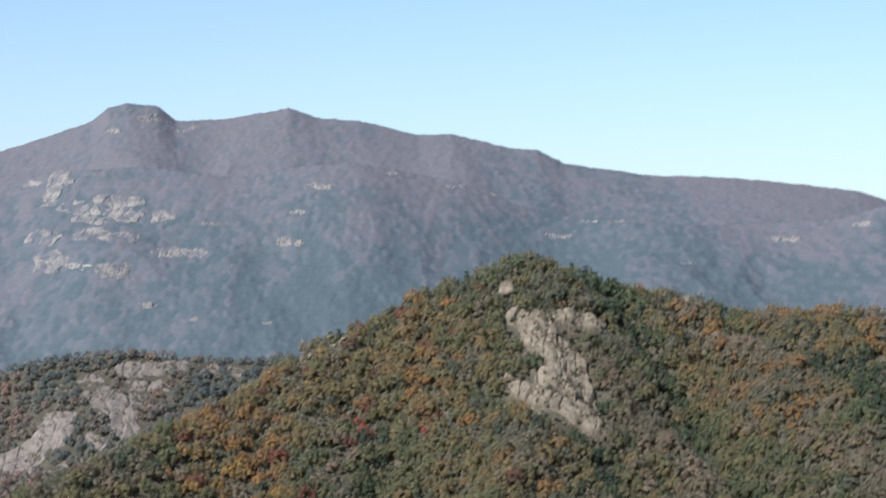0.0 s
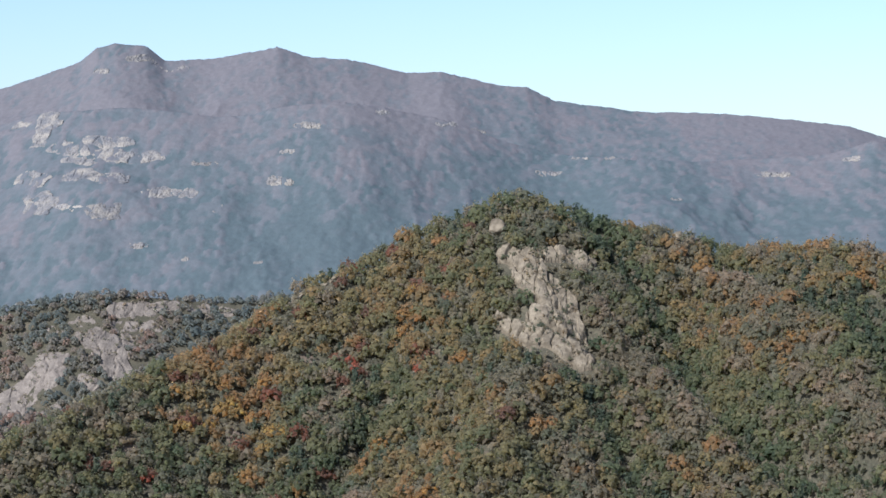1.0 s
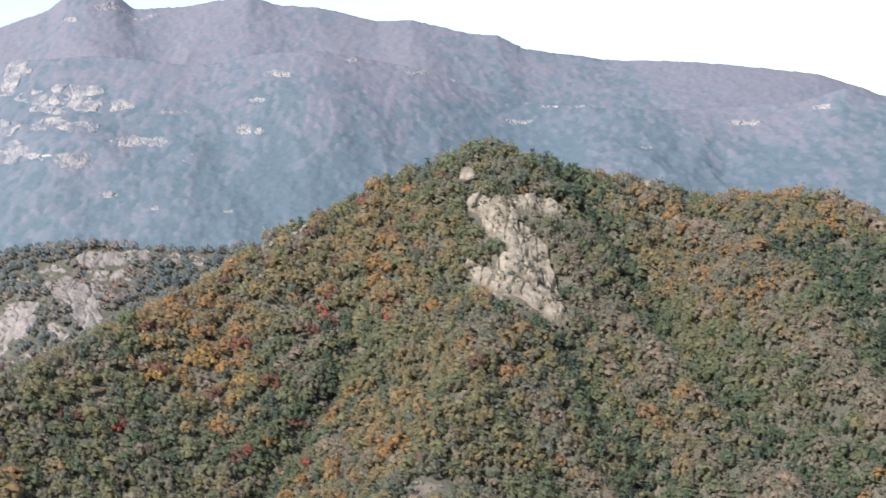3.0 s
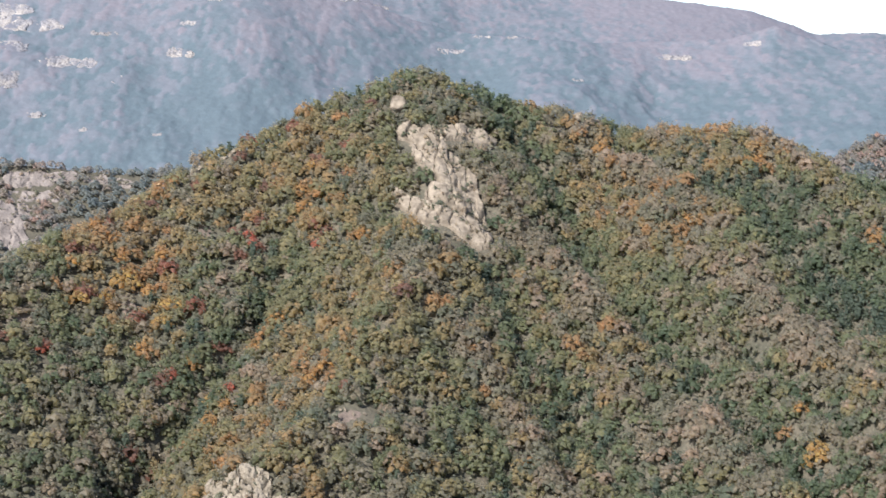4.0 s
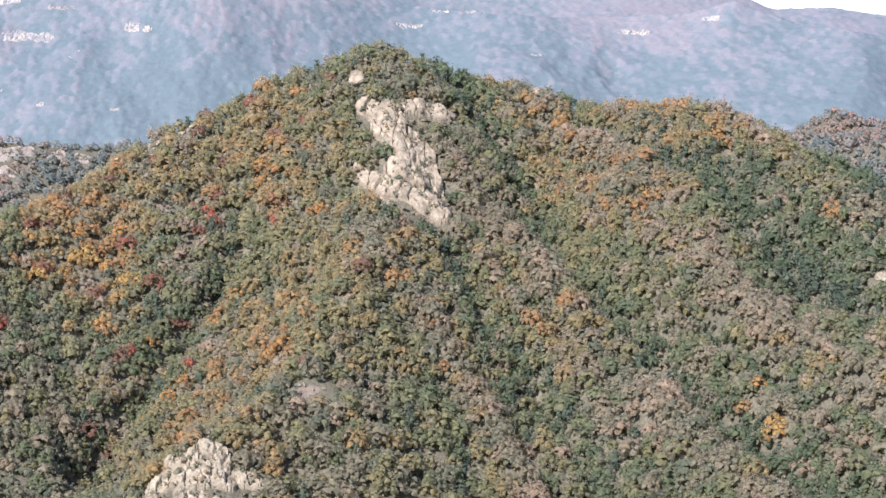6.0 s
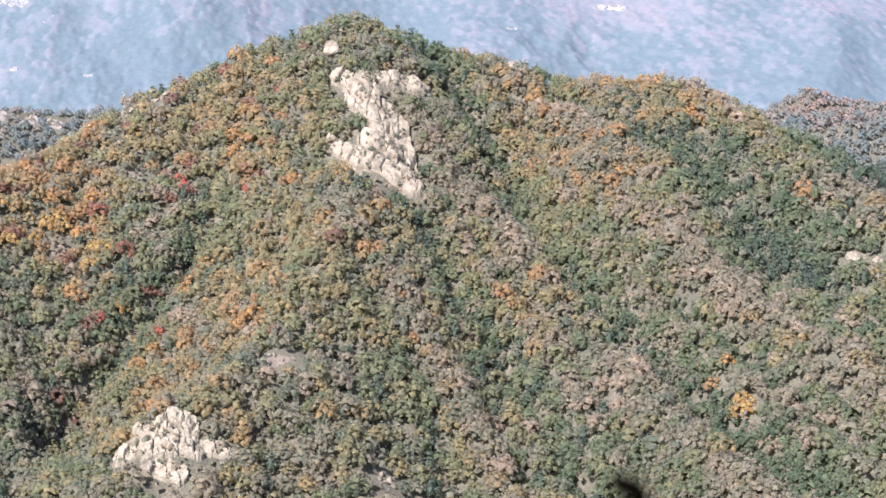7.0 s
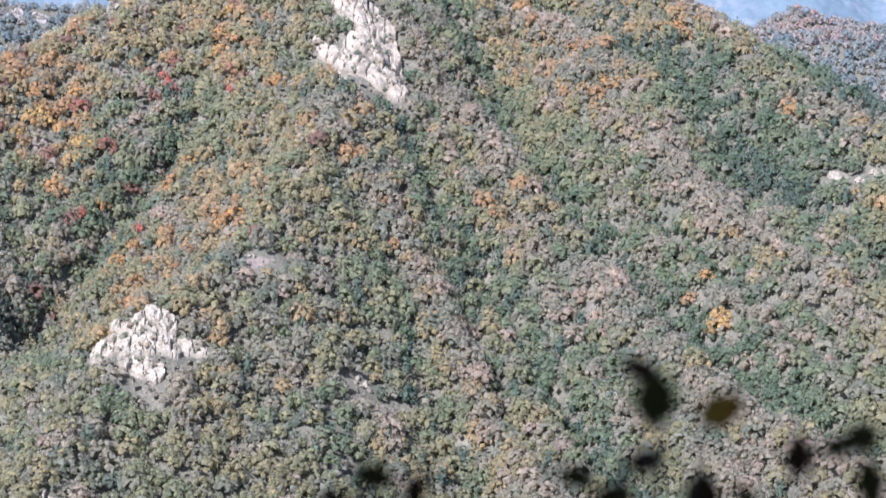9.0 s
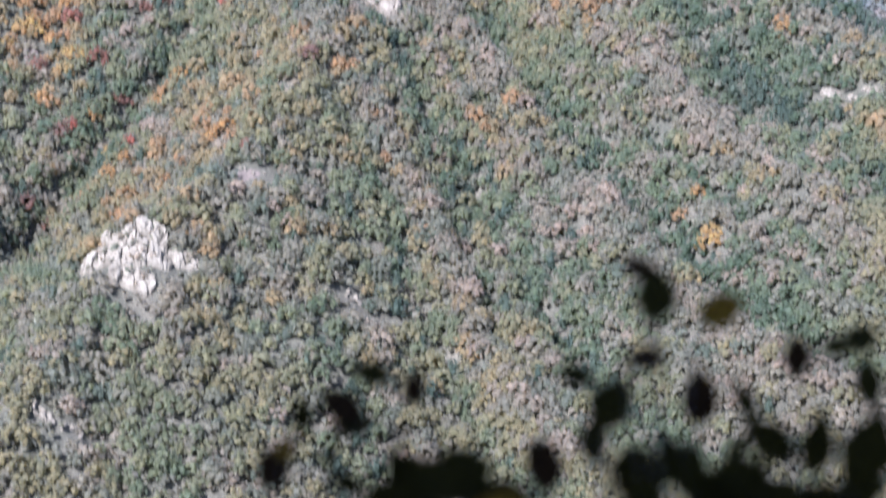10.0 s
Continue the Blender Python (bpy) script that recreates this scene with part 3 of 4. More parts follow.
ORANGES = [(-13, 1083), (-16, 1079), (-10, 1076), (-14, 1069), (-31, 1000), (-34, 995), (-28, 1006), (-25, 1006), (-6, 949), (-3, 946), (1, 938), (-9, 945),
         (-16, 947), (-52, 951), (-57, 945), (-45, 957), (-60, 941), (-85, 991), (-80, 987), (-62, 985), (10, 1041), (14, 1040), (8, 1081), (134, 1110),
         (138, 1094), (154, 1053), (156, 1047), (164, 1027), (160, 1014), (202, 1052), (204, 1043), (197, 1051), (240, 974), (241, 968), (237, 964), (-80, 1046),
         (-81, 1050), (-99, 1040), (-127, 1013), (-121, 1029), (-93, 1066), (191, 887), (185, 885)]
PALES = [(144, 906), (148, 894), (140, 912), (151, 885), (145, 894), (137, 901), (93, 910), (98, 906), (113, 902), (17, 889), (24, 884), (3, 893),
         (-49, 1044), (-40, 1035), (-51, 1029), (-120, 1015), (138, 1035), (163, 1001), (92, 1019)]


def clear_of(xy, strips, margin):
    """True where a tree keeps off the rocks."""
    ok = np.ones(len(xy), bool)
    for ax, ay, bx, by, half, count, size in strips:
        d, h = along([(ax, ay, 0), (bx, by, 0)], xy[:, 0], xy[:, 1])
        ok &= d > half + margin
    return ok


for rocks in LEDGES:
    xy = xy[clear_of(xy, rocks, 1.2) & clear_of(xy + [0, 5], rocks, 0.6) & clear_of(xy + [0, 9], rocks, 0.0)]
for rocks in (CLIFF, OUTCROP):
    # a rock's lower neighbours keep further off, so that its foot shows
    xy = xy[clear_of(xy, rocks, 2.8) & clear_of(xy + [0, 5], rocks, 1.5) & clear_of(xy + [0, 10], rocks, 0.0) & clear_of(xy + [0, 13], rocks, -1.5)]
for bx, by, q in BOULDERS:
    xy = xy[clear_of(xy, [(bx, by, bx + 0.1, by, q, 0, 0)], 1.5) & clear_of(xy + [0, 6], [(bx, by, bx + 0.1, by, q, 0, 0)], 0.8) & clear_of(xy + [0, 10], [(bx, by, bx + 0.1, by, q, 0, 0)], 0.0)]
for bx, by, q in BARE:
    xy = xy[np.hypot(xy[:, 0] - bx, (xy[:, 1] - by + 4) * 0.5) > q + 0.5]
for bx, by in REDS + YELLOWS + ORANGES + PALES:
    xy = xy[np.hypot(xy[:, 0] - bx, xy[:, 1] - by + 1.5) > 3.4]
x, y = xy[:, 0], xy[:, 1]
n = len(xy)
warm = np.clip((60 - x) / 190, 0, 1) * np.clip((y - 900) / 120, 0.1, 1) + 0.5 * np.clip((y - 1040) / 60, 0, 1)
across, down = x * 0.92 + y * 0.39, (y * 0.92 - x * 0.39) * 0.2
total, tone, share, dark = np.full(n, 0.12), np.full(n, 0.12 * 0.36), np.full(n, 0.12 * 0.3), np.full(n, 0.12 * 0.12)
for zx, zy, rx, ry, zt, zg, zp in ZONES:
    w = np.exp(-((x - zx) / rx) ** 2 - ((y - zy) / ry) ** 2)
    total, tone, share, dark = total + w, tone + w * zt, share + w * zg, dark + w * zp
tone, share, dark = tone / total, share / total, dark / total
patch = 0.6 * ripple(across, down, 24, 41) + 0.4 * ripple(x, y, 12, 44)
# rib height tints the trees: dark in hollows, pale on crests, imitating slope shade
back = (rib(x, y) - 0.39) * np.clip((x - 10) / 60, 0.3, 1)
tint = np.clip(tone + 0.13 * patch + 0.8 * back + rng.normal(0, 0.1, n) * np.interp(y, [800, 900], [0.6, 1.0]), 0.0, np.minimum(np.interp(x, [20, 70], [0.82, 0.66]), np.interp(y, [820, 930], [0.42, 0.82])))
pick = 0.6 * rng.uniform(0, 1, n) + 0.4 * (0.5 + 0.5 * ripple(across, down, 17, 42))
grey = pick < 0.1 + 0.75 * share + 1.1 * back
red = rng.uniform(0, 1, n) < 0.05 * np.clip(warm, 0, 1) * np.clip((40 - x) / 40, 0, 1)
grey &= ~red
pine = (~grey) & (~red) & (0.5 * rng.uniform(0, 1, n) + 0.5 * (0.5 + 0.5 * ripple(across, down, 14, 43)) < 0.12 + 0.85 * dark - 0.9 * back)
scales = rng.uniform(0.72, 1.28, n)
spins = rng.uniform(0, 6.283, n)
spots = stand(xy)
OAKS = [broad_crown(rng, 13, 84, wide=4.2, low=0.6, high=6.9, size=1.3, leaf=0.5) for _ in range(9)]
PINES = [pine_crown(rng) for _ in range(3)]
oak = ~grey & ~pine & ~red
bearing = np.degrees(np.arctan2(x, y))
close = (np.hypot(x, y) > 735) & (bearing > -6) & (bearing < 18)
rank = np.where(close, np.hypot(x, y) + 4 * np.abs(bearing - 6), 1e9)
rank[red] = 1e9
singles = np.argsort(rank)[:290]
joint = np.ones(n, bool)
joint[singles] = False
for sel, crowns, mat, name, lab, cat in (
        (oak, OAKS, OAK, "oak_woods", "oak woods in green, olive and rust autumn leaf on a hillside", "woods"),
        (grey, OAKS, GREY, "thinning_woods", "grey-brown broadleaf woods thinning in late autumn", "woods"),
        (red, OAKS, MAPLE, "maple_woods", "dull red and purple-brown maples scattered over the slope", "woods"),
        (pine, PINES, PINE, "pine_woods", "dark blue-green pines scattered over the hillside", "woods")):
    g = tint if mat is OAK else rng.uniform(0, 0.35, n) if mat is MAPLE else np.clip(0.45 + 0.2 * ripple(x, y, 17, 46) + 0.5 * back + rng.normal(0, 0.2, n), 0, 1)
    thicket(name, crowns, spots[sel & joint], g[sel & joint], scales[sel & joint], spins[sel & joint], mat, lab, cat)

BUSHES = [broad_crown(rng, 3, 10, wide=3.0, low=0.2, high=4.0, size=1.6, leaf=0.6) for _ in range(5)]
low_xy = scatter(-14, 18.5, 680, 1190, 5.2)
bear = np.degrees(np.arctan2(low_xy[:, 0], low_xy[:, 1]))
low_xy = low_xy[np.hypot(low_xy[:, 0], low_xy[:, 1]) < np.interp(bear, [-15, -8.74, -3.84, 2.19, 9.6, 16.3, 19.5], [890, 1020, 1100, 1150, 1115, 985, 910])]
for rocks in (CLIFF, OUTCROP, *LEDGES):
    low_xy = low_xy[clear_of(low_xy, rocks, 1.2) & clear_of(low_xy + [0, 3], rocks, 0.8)]
thicket("understory", BUSHES, stand(low_xy), np.clip(0.4 + 0.4 * ripple(low_xy[:, 0], low_xy[:, 1], 20, 47), 0, 1), rng.uniform(0.8, 1.3, len(low_xy)),
        rng.uniform(0, 6.28, len(low_xy)), GREY, "grey-green undergrowth between the hillside trees", "undergrowth")
SMALL = [broad_crown(rng, 12, 2, wide=3.9, low=0.4, high=6.6, size=1.35, leaf=0.5) for _ in range(6)]
side = np.concatenate([scatter(-13.5, -3, 1735, 1922, 6.7), scatter(-13.5, -8.5, 1490, 1735, 6.9), scatter(12, 17.5, 1470, 1620, 6.7), scatter(12, 17.5, 1700, 1825, 6.7)])
side = side[clear_of(side, QUARRY, 1.5) & clear_of(side + [0, 5], QUARRY, 0.5)]
thicket("side_woods", SMALL, stand(side), np.clip(0.45 + 0.4 * ripple(side[:, 0], side[:, 1], 40, 51) + rng.normal(0, 0.14, len(side)), 0, 1),
        rng.uniform(0.8, 1.2, len(side)), rng.uniform(0, 6.28, len(side)), MID, "haze-tinted blue-green and brown mixed woods on lower hills", "woods")


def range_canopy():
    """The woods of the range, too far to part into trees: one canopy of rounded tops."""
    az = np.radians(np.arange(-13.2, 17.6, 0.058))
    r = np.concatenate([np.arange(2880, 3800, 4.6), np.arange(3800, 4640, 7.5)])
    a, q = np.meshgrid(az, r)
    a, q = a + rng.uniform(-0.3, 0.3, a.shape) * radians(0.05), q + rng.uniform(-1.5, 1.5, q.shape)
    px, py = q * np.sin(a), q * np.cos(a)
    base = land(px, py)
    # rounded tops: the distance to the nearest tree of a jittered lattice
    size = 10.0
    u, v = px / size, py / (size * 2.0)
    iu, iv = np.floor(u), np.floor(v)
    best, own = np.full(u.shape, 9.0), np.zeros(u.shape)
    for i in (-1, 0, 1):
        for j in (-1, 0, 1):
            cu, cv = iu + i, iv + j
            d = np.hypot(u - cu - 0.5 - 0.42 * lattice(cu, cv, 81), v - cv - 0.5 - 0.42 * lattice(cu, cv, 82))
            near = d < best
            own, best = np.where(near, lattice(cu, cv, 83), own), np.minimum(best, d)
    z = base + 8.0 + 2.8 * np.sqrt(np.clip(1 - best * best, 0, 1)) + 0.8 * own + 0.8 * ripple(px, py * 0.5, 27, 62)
    # painted haze: bluer low down, mauver far back; also tealer along the gullies
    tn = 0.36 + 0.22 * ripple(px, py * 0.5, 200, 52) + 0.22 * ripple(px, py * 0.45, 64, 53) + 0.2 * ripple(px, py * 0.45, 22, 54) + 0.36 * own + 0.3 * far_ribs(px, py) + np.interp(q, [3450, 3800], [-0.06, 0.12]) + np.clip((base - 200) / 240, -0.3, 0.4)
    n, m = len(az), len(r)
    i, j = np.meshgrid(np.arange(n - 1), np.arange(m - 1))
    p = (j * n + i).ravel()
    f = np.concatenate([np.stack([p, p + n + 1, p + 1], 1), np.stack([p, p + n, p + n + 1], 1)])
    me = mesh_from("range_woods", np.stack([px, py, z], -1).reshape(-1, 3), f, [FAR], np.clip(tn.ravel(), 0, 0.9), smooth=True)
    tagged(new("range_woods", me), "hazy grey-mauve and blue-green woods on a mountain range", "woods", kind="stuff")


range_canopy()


# ---- single trees ----
def tree_kind(kind, shape, tone):
    """A tree at the origin: trunk and crown on an empty at its foot."""
    mat, word, lab = {
        "oak": (OAK, "oak_tree", "oak tree in olive and brown autumn leaf on the slope"),
        "grey": (GREY, "oak_tree", "grey-brown oak tree thinning in late autumn"),
        "pine": (PINE, "pine_tree", "dark blue-green pine tree with layered boughs"),
        "red": (MAPLE, "maple_tree", "red-leaved maple tree among duller woods"),
        "yellow": (OAK, "oak_tree", "bright yellow broadleaf tree among green woods"),
        "pale": (GREY, "oak_tree", "pinkish brown oak tree losing its leaves"),
        "orange": (OAK, "oak_tree", "orange autumn oak tree on the hillside")}[kind]
    v, f = shape
    foot = tagged(new(word), lab, "tree", group="trees on the hillside")
    crown = new("crown", mesh_from("crown", v, f, [mat], np.full(len(v), tone)))
    tv, tf = stem(rng, 7.0, 0.22)
    trunk = new("trunk", mesh_from("trunk", tv, tf, [BARK]))
    crown.parent = trunk.parent = foot
    return foot


def at(x, y, scale, spin):
    return Matrix.LocRotScale((x, y, float(land(x, y))), Euler((0, 0, spin)), (scale,) * 3)


def plant(proto, x, y, scale, spin, used):
    """Stands the first tree of a kind where it is wanted, and copies it for the rest."""
    m = at(x, y, scale, spin)
    if proto in used:
        made = copy_thing(proto, m)
        made.scale = (scale,) * 3
    else:
        used.add(proto)
        proto.matrix_basis = m


used = set()
PROTOS = {k: [tree_kind(k, s, q) for s in shapes for q in tones] for k, shapes, tones in (
    ("oak", OAKS[:3], (0.12, 0.27, 0.42, 0.57)), ("grey", OAKS[:3], (0.15, 0.5, 0.85)), ("pine", PINES, (0.5,)),
    ("red", OAKS[3:5], (0.2, 0.8)), ("yellow", OAKS[3:5], (0.9,)), ("orange", OAKS[2:5], (0.66, 0.82)), ("pale", OAKS[4:7], (1.0,)))}
for i in singles:
    k = "grey" if grey[i] else "pine" if pine[i] else "oak"
    p = PROTOS[k]
    if k == "oak":
        j = (i % 3) * 4 + int(np.argmin(np.abs(np.array((0.12, 0.27, 0.42, 0.57)) - tint[i])))
    else:
        j = int(i) % len(p)
    plant(p[j], x[i], y[i], scales[i], spins[i], used)
for k, places, grow in (("red", REDS, 0.85), ("yellow", YELLOWS, 1.05), ("orange", ORANGES, 1.0), ("pale", PALES, 1.0)):
    for i, (px, py) in enumerate(places):
        plant(PROTOS[k][i % len(PROTOS[k])], px, py, grow * rng.uniform(0.85, 1.15), rng.uniform(0, 6.28), used)
for protos in PROTOS.values():
    for p in protos:
        if p not in used:
            for o in (*p.children, p):
                bpy.data.objects.remove(o)


# ---- rocks ----
def rock_mesh(name, seed, mat, cuts=9, base=BALL2):
    """A block of granite: a ball cut by flat joints, with rough faces."""
    g = np.random.default_rng(seed)
    v = base[0].copy() * 1.25
    for _ in range(cuts):
        p = g.normal(0, 1, 3)
        p /= np.linalg.norm(p)
        d = g.uniform(0.55, 0.95)
        over = np.maximum(v @ p - d, 0)
        v -= over[:, None] * p
    v += g.normal(0, 0.02, v.shape)
    return mesh_from(name, v, base[1], [mat])


def normal_at(x, y, e=3.0):
    n = Vector((float(land(x - e, y) - land(x + e, y)), float(land(x, y - e) - land(x, y + e)), 2 * e))
    return n.normalized()


def outcrop(name, strips, meshes, label, category, sink=0.25, tall=0.7, lean=0.35, spread=1.0):
    """A body of rock: slabs set along strips of the slope, each a part."""
    cx, cy = strips[0][0], strips[0][1]
    foot = tagged(new(name), label, category, group="rock outcrops")
    foot.location = (cx, cy, float(land(cx, cy)))
    base = Matrix.Translation(foot.location).inverted()
    for ax, ay, bx, by, half, count, size in strips:
        for i in range(count):
            s = (i + rng.uniform(0.1, 0.9)) / count
            dx, dy = bx - ax, by - ay
            q = math.hypot(dx, dy) or 1.0
            off = rng.uniform(-half, half) * spread
            px, py = ax + s * dx - dy / q * off, ay + s * dy + dx / q * off
            up = (normal_at(px, py) + Vector((rng.uniform(-lean, lean), -0.25 + rng.uniform(-lean, lean), 0))).normalized()
            turn = up.to_track_quat("Z", "Y") @ Euler((0, 0, rng.uniform(-0.6, 0.6))).to_quaternion()
            k = size * rng.uniform(0.65, 1.3)
            grow = Vector((k * rng.uniform(0.7, 1.05), k * rng.uniform(0.95, 1.6), k * tall * rng.uniform(0.75, 1.2)))
            ob = new("rock_slab", meshes[int(rng.integers(len(meshes)))])
            ob.parent = foot
            ob.matrix_basis = base @ Matrix.LocRotScale(Vector((px, py, float(land(px, py)) + k * sink)), turn, grow)
    return foot


def bed(foot, strips, mat, block, rise, gap, seed, cell, base=0.0, long=2.2, tilt=0.9, cleft=0.6):
    """The jointed face of the rock itself, one part: it stands out of the slope along the strips."""
    px = [q for s in strips for q in (s[0], s[2])]
    py = [q for s in strips for q in (s[1], s[3])]
    gx = np.arange(min(px) - gap * 2 - 7, max(px) + gap * 2 + 7, cell)
    gy = np.arange(min(py) - gap * 2 - 7, max(py) + gap * 2 + 7, cell)
    x, y = np.meshgrid(gx, gy)
    inside = np.full(x.shape, -9.0)
    for ax, ay, bx, by, half, count, size in strips:
        d, _ = along([(ax, ay, 0), (bx, by, 0)], x, y)
        inside = np.maximum(inside, (half + gap * 0.35 - d) / gap)
    inside = inside + 0.6 * ripple(x, y, block * 1.5, seed + 7) + 0.32 * ripple(x, y, block * 0.55, seed + 8)
    high, joint = blocks(x + block * 0.3 * ripple(x, y, block, seed), y, block, seed + 20, long, tilt)
    fine, _ = blocks(x, y, block * 0.4, seed + 30, long, tilt)
    lift = rise * (0.65 + 0.45 * high + 0.2 * fine) - rise * cleft * np.clip(1 - joint * 6, 0, 1)
    z = land(x, y) + base + np.where(inside > 0, np.minimum(lift, lift * 0.3 + inside * rise * 2.2), -2.5 * rise - base)
    keep = (inside > -0.35)
    n = len(gx)
    i, j = np.meshgrid(np.arange(n - 1), np.arange(len(gy) - 1))
    ok = (keep[:-1, :-1] | keep[1:, 1:] | keep[1:, :-1] | keep[:-1, 1:]).ravel()
    p = (j * n + i).ravel()[ok]
    f = np.concatenate([np.stack([p, p + 1, p + n + 1], 1), np.stack([p, p + n + 1, p + n], 1)])
    v = np.stack([x, y, z], -1).reshape(-1, 3) - np.array(foot.location)
    # separate bodies of rock become separate parts
    body = np.arange(len(v))
    while True:
        low = body[f].min(axis=1)
        fresh = body.copy()
        for k in range(3):
            np.minimum.at(fresh, f[:, k], low)
        fresh = fresh[fresh]
        if (fresh == body).all():
            break
        body = fresh
    for k in np.unique(body[f[:, 0]]):
        mine = f[body[f[:, 0]] == k]
        if len(mine) < 12:
            continue
        used_v, mine = np.unique(mine, return_inverse=True)
        ob = new("rock_bed", mesh_from("rock_bed", v[used_v], mine.reshape(-1, 3), [mat]))
        ob.parent = foot


SLABS = [rock_mesh("rock_slab", 100 + i, GRANITE) for i in range(7)]
CREAM_SLABS = [rock_mesh("rock_slab", 150 + i, CREAM) for i in range(5)]
PALE_SLABS = [rock_mesh("rock_slab", 200 + i, PALE) for i in range(5)]
FAR_SLABS = [rock_mesh("rock_slab", 300 + i, FAR_ROCK) for i in range(5)]
bed(outcrop("cliff", CLIFF, SLABS, "pale weathered granite cliff broken by shrubs below the summit", "cliff", -0.3, 0.42, 0.2), CLIFF, GRANITE, 7.0, 2.6, 1.8, 71, 0.5, 1.4, 2.6, 0.5, 0.6)
bed(outcrop("rock_outcrop", OUTCROP, CREAM_SLABS, "bright cream granite outcrop on a wooded spur", "rock", -0.35, 0.45, 0.2), OUTCROP, CREAM, 5.0, 3.0, 1.5, 72, 0.5, 1.4, 1.3, 0.5, 0.6)
for strips in LEDGES:
    outcrop("rock_ledge", strips, CREAM_SLABS, "small pale granite ledge showing between the trees", "rock", 0.45)
bed(outcrop("cliff", QUARRY, PALE_SLABS, "smooth pale granite slabs on the side hill", "cliff", -0.1, 0.45, 0.2), QUARRY, PALE, 15.0, 2.4, 4.0, 73, 1.2)
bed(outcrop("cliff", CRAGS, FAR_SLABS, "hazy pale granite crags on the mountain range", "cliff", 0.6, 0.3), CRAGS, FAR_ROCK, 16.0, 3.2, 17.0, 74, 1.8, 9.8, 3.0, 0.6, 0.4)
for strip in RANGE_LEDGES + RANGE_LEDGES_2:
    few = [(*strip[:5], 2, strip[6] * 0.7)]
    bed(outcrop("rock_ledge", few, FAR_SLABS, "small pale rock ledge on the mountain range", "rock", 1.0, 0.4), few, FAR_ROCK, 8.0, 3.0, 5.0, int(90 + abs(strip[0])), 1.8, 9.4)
for i, (bx, by, q) in enumerate(BOULDERS):
    b = new("boulder", rock_mesh("boulder", 400 + i, GRANITE, 5, BALL3))
    b.matrix_basis = Matrix.LocRotScale((bx, by, float(land(bx, by)) + q * 0.8), Euler((0.2, 0.3, i)), (q, q * 0.9, q * 0.85))
    tagged(b, "rounded grey granite boulder among low scrub", "boulder")

# scrub in the clefts of the cliffs
scrub = []
for strips, count in ((CLIFF, 15), (OUTCROP, 9), (QUARRY, 12)):
    for ax, ay, bx, by, half, k, size in strips:
        s, o = rng.uniform(0, 1, count), rng.uniform(-half - 1, half + 1, count)
        dx, dy = bx - ax, by - ay
        q = math.hypot(dx, dy) or 1.0
        scrub.append(np.stack([ax + s * dx - dy / q * o, ay + s * dy + dx / q * o], 1))
scrub = np.concatenate(scrub)
thicket("cliff_scrub", BUSHES, stand(scrub) + [0, 0, 2.2], rng.uniform(0, 0.9, len(scrub)), rng.uniform(0.25, 0.7, len(scrub)), rng.uniform(0, 6.28, len(scrub)),
        GREY, "dry grey-brown scrub growing in the clefts of cliffs", "scrub")


# ---- bare ground between the trees ----
def bare_patch(cx, cy, q, seed):
    """A thin, uneven sheet of dry grass and soil that follows the slope."""
    g = np.random.default_rng(seed)
    k = 24
    a = np.arange(k) * 6.283 / k
    edge = q * (1 + 0.3 * np.sin(2 * a + seed) + g.uniform(-0.2, 0.2, k))
    rings = [np.stack([cx + f * edge * 1.2 * np.cos(a), cy + f * edge * np.sin(a)], 1) for f in (0.3, 0.65, 1.0)]
    p = np.concatenate([[[cx, cy]], *rings])
    z = land(p[:, 0], p[:, 1]) + 0.35
    z[-k:] -= 0.6
    f = []
    for i in range(k):
        j = (i + 1) % k
        f.append((0, 1 + i, 1 + j))
        for r in (0, k):
            f += [(1 + r + i, 1 + r + k + i, 1 + r + k + j), (1 + r + i, 1 + r + k + j, 1 + r + j)]
    me = mesh_from("clearing", np.concatenate([p, z[:, None]], 1), f, [DRY], smooth=True)
    tagged(new("clearing", me), "small clearing of dry grass and pale soil", "clearing", kind="structure")


for i, (bx, by, q) in enumerate(BARE):
    bare_patch(bx, by, q, i + 3)


# ---- shrub before the viewpoint ----
def leaf_mesh(name, mat, seed):
    """An oval, folded and curling leaf with a thin body."""
    g = np.random.default_rng(seed)
    rows = 7
    v = []
    for side in (0.0, -0.0015):
        for i in range(rows):
            s = i / (rows - 1)
            w = 0.44 * math.sin(math.pi * min(s * 0.93 + 0.05, 1.0)) ** 0.95 * (1 + g.uniform(-0.12, 0.12))
            drop = -0.22 * s * s
            v += [(-w, s, drop + 0.16 * w + side * 20), (0, s, drop - 0.05 + side * 20), (w, s, drop + 0.16 * w + side * 20)]
    f = []
    for k in (0, rows * 3):
        for i in range(rows - 1):
            for c in (0, 1):
                a = k + i * 3 + c
                f += [(a, a + 1, a + 4), (a, a + 4, a + 3)]
    return mesh_from(name, v, f, [mat], smooth=True)


def rod(points, r0, r1, sides=6):
    bits = []
    k = np.arange(sides) * 6.283 / sides
    n = len(points)
    v, f = [], []
    for i, p in enumerate(points):
        d = Vector(points[min(i + 1, n - 1)]) - Vector(points[max(i - 1, 0)])
        m = d.to_track_quat("Z", "Y").to_matrix()
        r = r0 + (r1 - r0) * i / (n - 1)
        v += [tuple(Vector(p) + m @ Vector((r * math.cos(a), r * math.sin(a), 0))) for a in k]
    for i in range(n - 1):
        for j in range(sides):
            a, b = i * sides + j, i * sides + (j + 1) % sides
            f += [(a, b, b + sides), (a, b + sides, a + sides)]
    return v, f


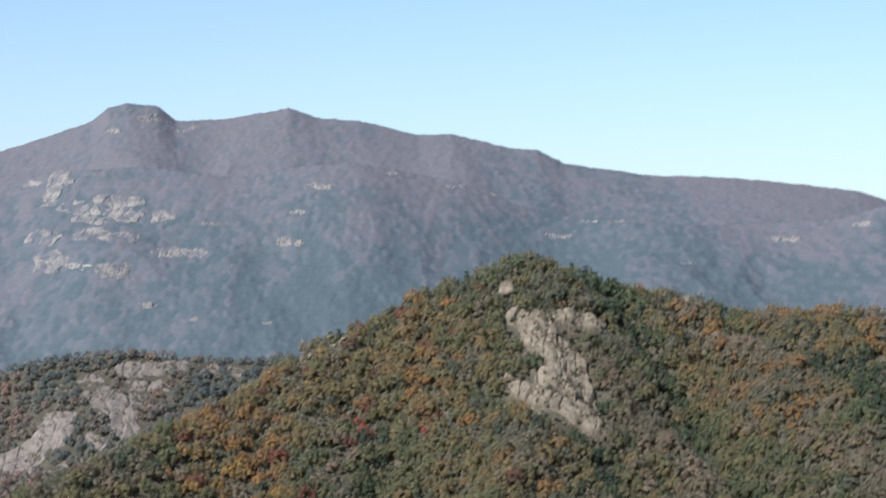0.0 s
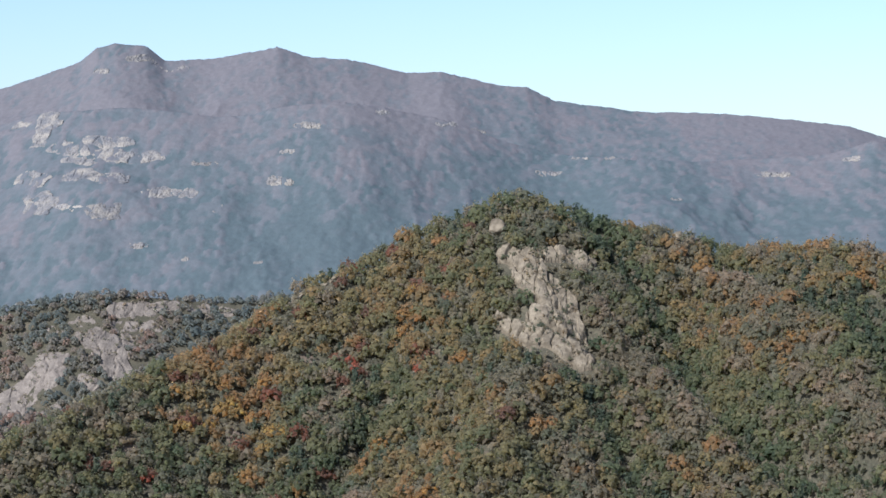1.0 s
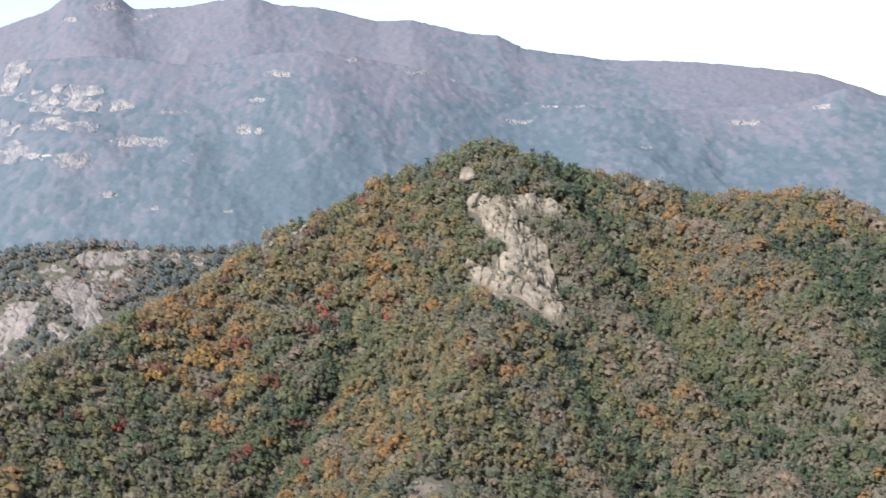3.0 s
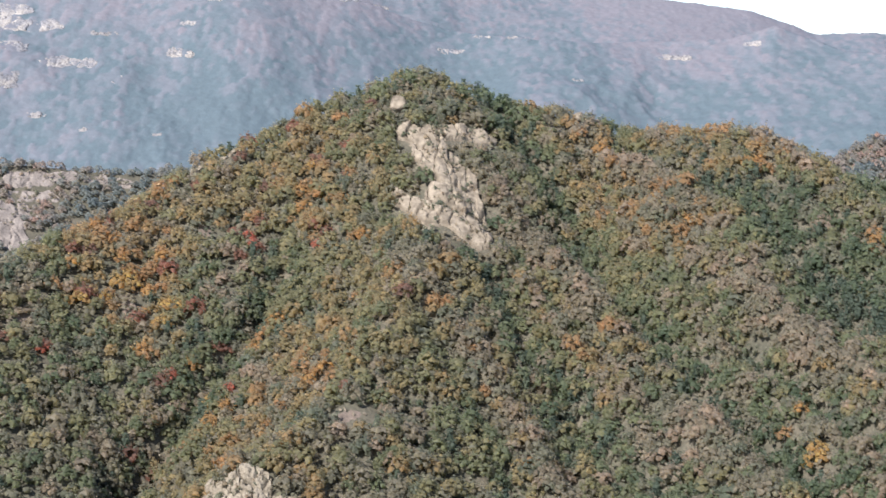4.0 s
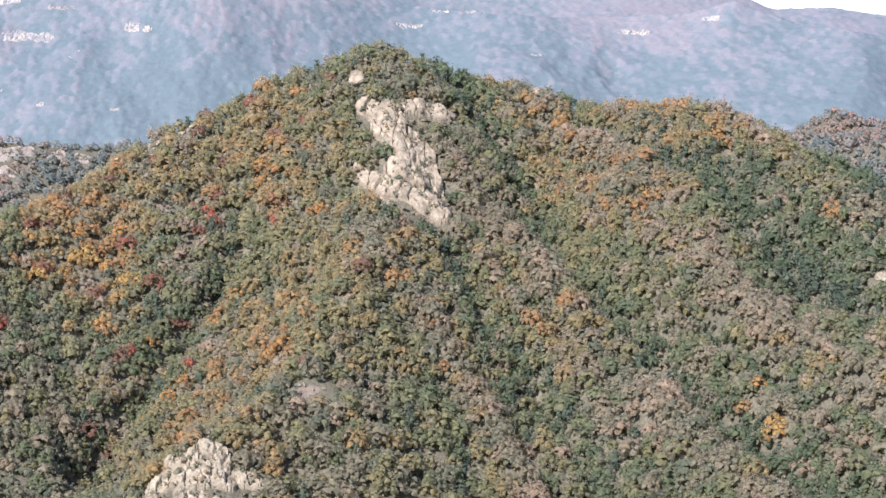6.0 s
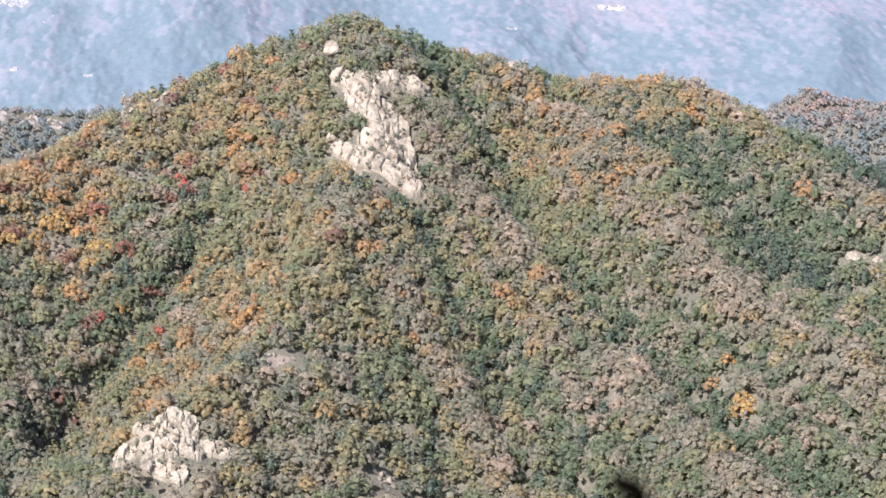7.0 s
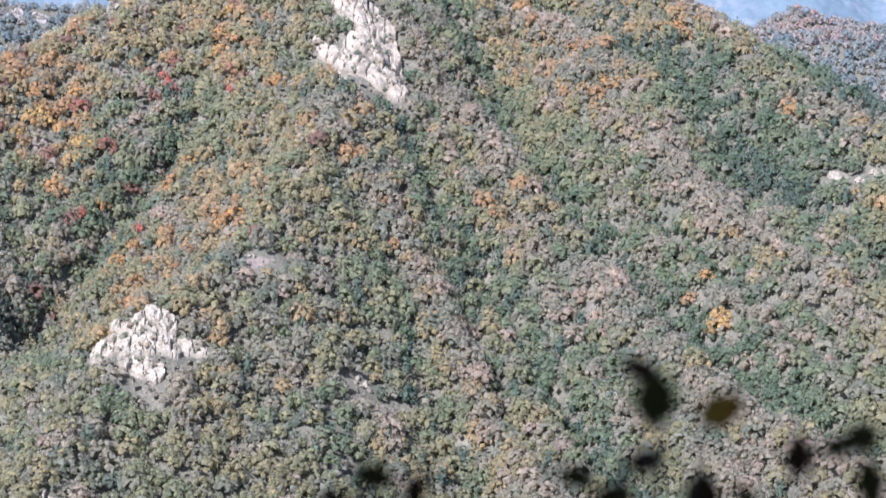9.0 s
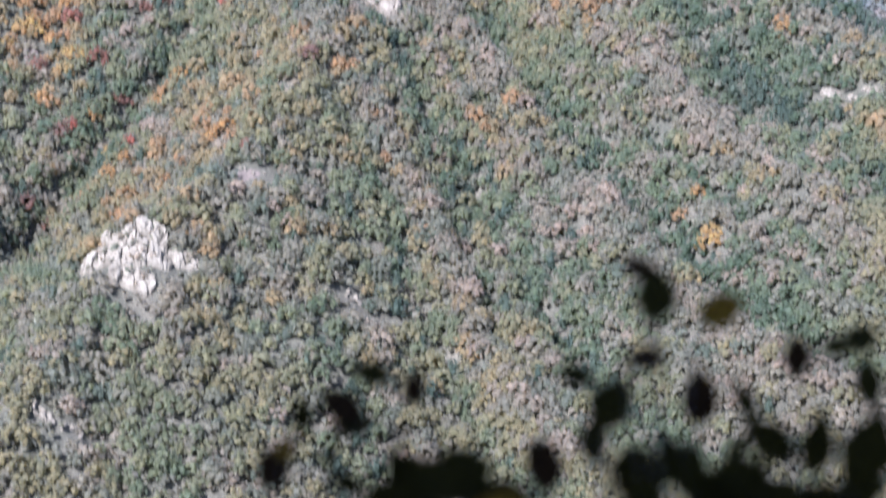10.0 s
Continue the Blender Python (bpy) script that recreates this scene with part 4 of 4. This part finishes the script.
def spot(az, el, r):
    a = radians(az)
    return Vector((r * math.sin(a), r * math.cos(a), EYE_Z + r * math.tan(radians(el))))


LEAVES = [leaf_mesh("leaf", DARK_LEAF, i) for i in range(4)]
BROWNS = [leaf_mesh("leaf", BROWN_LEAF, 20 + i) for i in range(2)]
OCHRES = [leaf_mesh("leaf", OCHRE_LEAF, 10 + i) for i in range(2)]


def shrub(az, r, sprigs, label, seed):
    """A shrub: a stem, twigs that rise from it, and single leaves on the twigs."""
    g = np.random.default_rng(seed)
    fx, fy = r * math.sin(radians(az)), r * math.cos(radians(az))
    foot = tagged(new("shrub"), label, "shrub", group="shrubs at the viewpoint")
    foot.location = (fx, fy, float(land(fx, fy)))
    low = Vector(foot.location)
    fork = spot(az, -26, r)
    v, f = rod([low - Vector((0, 0, 0.2)), low + (fork - low) * 0.5 + Vector((0.06, 0, 0)), fork], 0.022, 0.013)
    trunk = new("stem", mesh_from("stem", [Vector(p) - low for p in v], f, [TWIG], smooth=True))
    trunk.parent = foot
    for a, e, length, spin, ochre in sprigs:
        tip = spot(a, e, r + g.uniform(-0.35, 0.35))
        way = Vector((math.cos(radians(spin)), g.uniform(-0.35, 0.35), math.sin(radians(spin)))).normalized()
        stalk = tip - way * length * 0.57
        bend = fork.lerp(stalk, 0.55) + Vector((g.uniform(-0.05, 0.05), g.uniform(-0.05, 0.05), 0.03))
        v, f = rod([fork, bend, stalk], 0.006, 0.002, 5)
        twig = new("twig", mesh_from("twig", [Vector(p) - low for p in v], f, [TWIG], smooth=True))
        twig.parent = foot
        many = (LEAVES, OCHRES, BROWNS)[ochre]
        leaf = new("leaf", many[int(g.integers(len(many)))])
        leaf.parent = twig
        face = Vector((g.uniform(-0.4, 0.4), -1, g.uniform(0.0, 0.8)))
        side = way.cross(face).normalized()
        face = side.cross(way).normalized()
        m = Matrix((side, way, face)).transposed().to_4x4()
        leaf.matrix_basis = Matrix.Translation(stalk - low) @ m @ Matrix.Diagonal((length * g.uniform(0.7, 1.0), length * 1.15, length, 1))
    return foot


# bearing and elevation of a leaf, its length, the way it points in the upright plane, dark, ochre or brown
RIGHT_SPRIGS = [(10.9, -12.15, 0.073, 160, 2), (11.4, -12.82, 0.084, 80, 0), (13.1, -13.01, 0.082, 30, 1), (11.3, -14.40, 0.076, 15, 2), (9.5, -15.03, 0.071, 165, 0),
          (10.5, -15.69, 0.093, 65, 0), (10.1, -16.71, 0.076, 100, 0), (12.8, -15.32, 0.097, 95, 2), (14.0, -15.23, 0.067, 120, 0), (15.2, -13.97, 0.078, 95, 2)]
RIGHT_SPRIGS_2 = [(16.8, -13.29, 0.080, 25, 0), (16.2, -13.57, 0.060, 10, 0), (17.1, -14.39, 0.086, 100, 0), (14.8, -16.19, 0.106, 140, 0), (16.0, -16.13, 0.106, 80, 0),
          (17.3, -16.15, 0.124, 75, 0), (12.2, -17.11, 0.084, 60, 0), (11.1, -17.60, 0.084, 110, 2), (8.9, -17.45, 0.086, 95, 2), (13.9, -16.39, 0.048, 45, 0)]
LEFT_SPRIGS = [(4.1, -15.42, 0.076, 165, 0), (5.2, -15.76, 0.063, 90, 2), (2.3, -16.66, 0.071, 95, 0), (3.3, -16.30, 0.089, 150, 2), (3.7, -16.77, 0.076, 20, 0),
          (1.9, -17.46, 0.050, 60, 1), (1.6, -17.98, 0.097, 70, 2), (3.1, -17.64, 0.050, 80, 0), (5.0, -16.85, 0.037, 30, 0), (3.6, -18.26, 0.067, 150, 0),
          (6.6, -17.71, 0.108, 20, 0), (6.1, -17.95, 0.097, 160, 0), (5.6, -18.18, 0.097, 165, 0), (7.6, -18.16, 0.067, 40, 0), (8.6, -17.22, 0.065, 95, 0)]
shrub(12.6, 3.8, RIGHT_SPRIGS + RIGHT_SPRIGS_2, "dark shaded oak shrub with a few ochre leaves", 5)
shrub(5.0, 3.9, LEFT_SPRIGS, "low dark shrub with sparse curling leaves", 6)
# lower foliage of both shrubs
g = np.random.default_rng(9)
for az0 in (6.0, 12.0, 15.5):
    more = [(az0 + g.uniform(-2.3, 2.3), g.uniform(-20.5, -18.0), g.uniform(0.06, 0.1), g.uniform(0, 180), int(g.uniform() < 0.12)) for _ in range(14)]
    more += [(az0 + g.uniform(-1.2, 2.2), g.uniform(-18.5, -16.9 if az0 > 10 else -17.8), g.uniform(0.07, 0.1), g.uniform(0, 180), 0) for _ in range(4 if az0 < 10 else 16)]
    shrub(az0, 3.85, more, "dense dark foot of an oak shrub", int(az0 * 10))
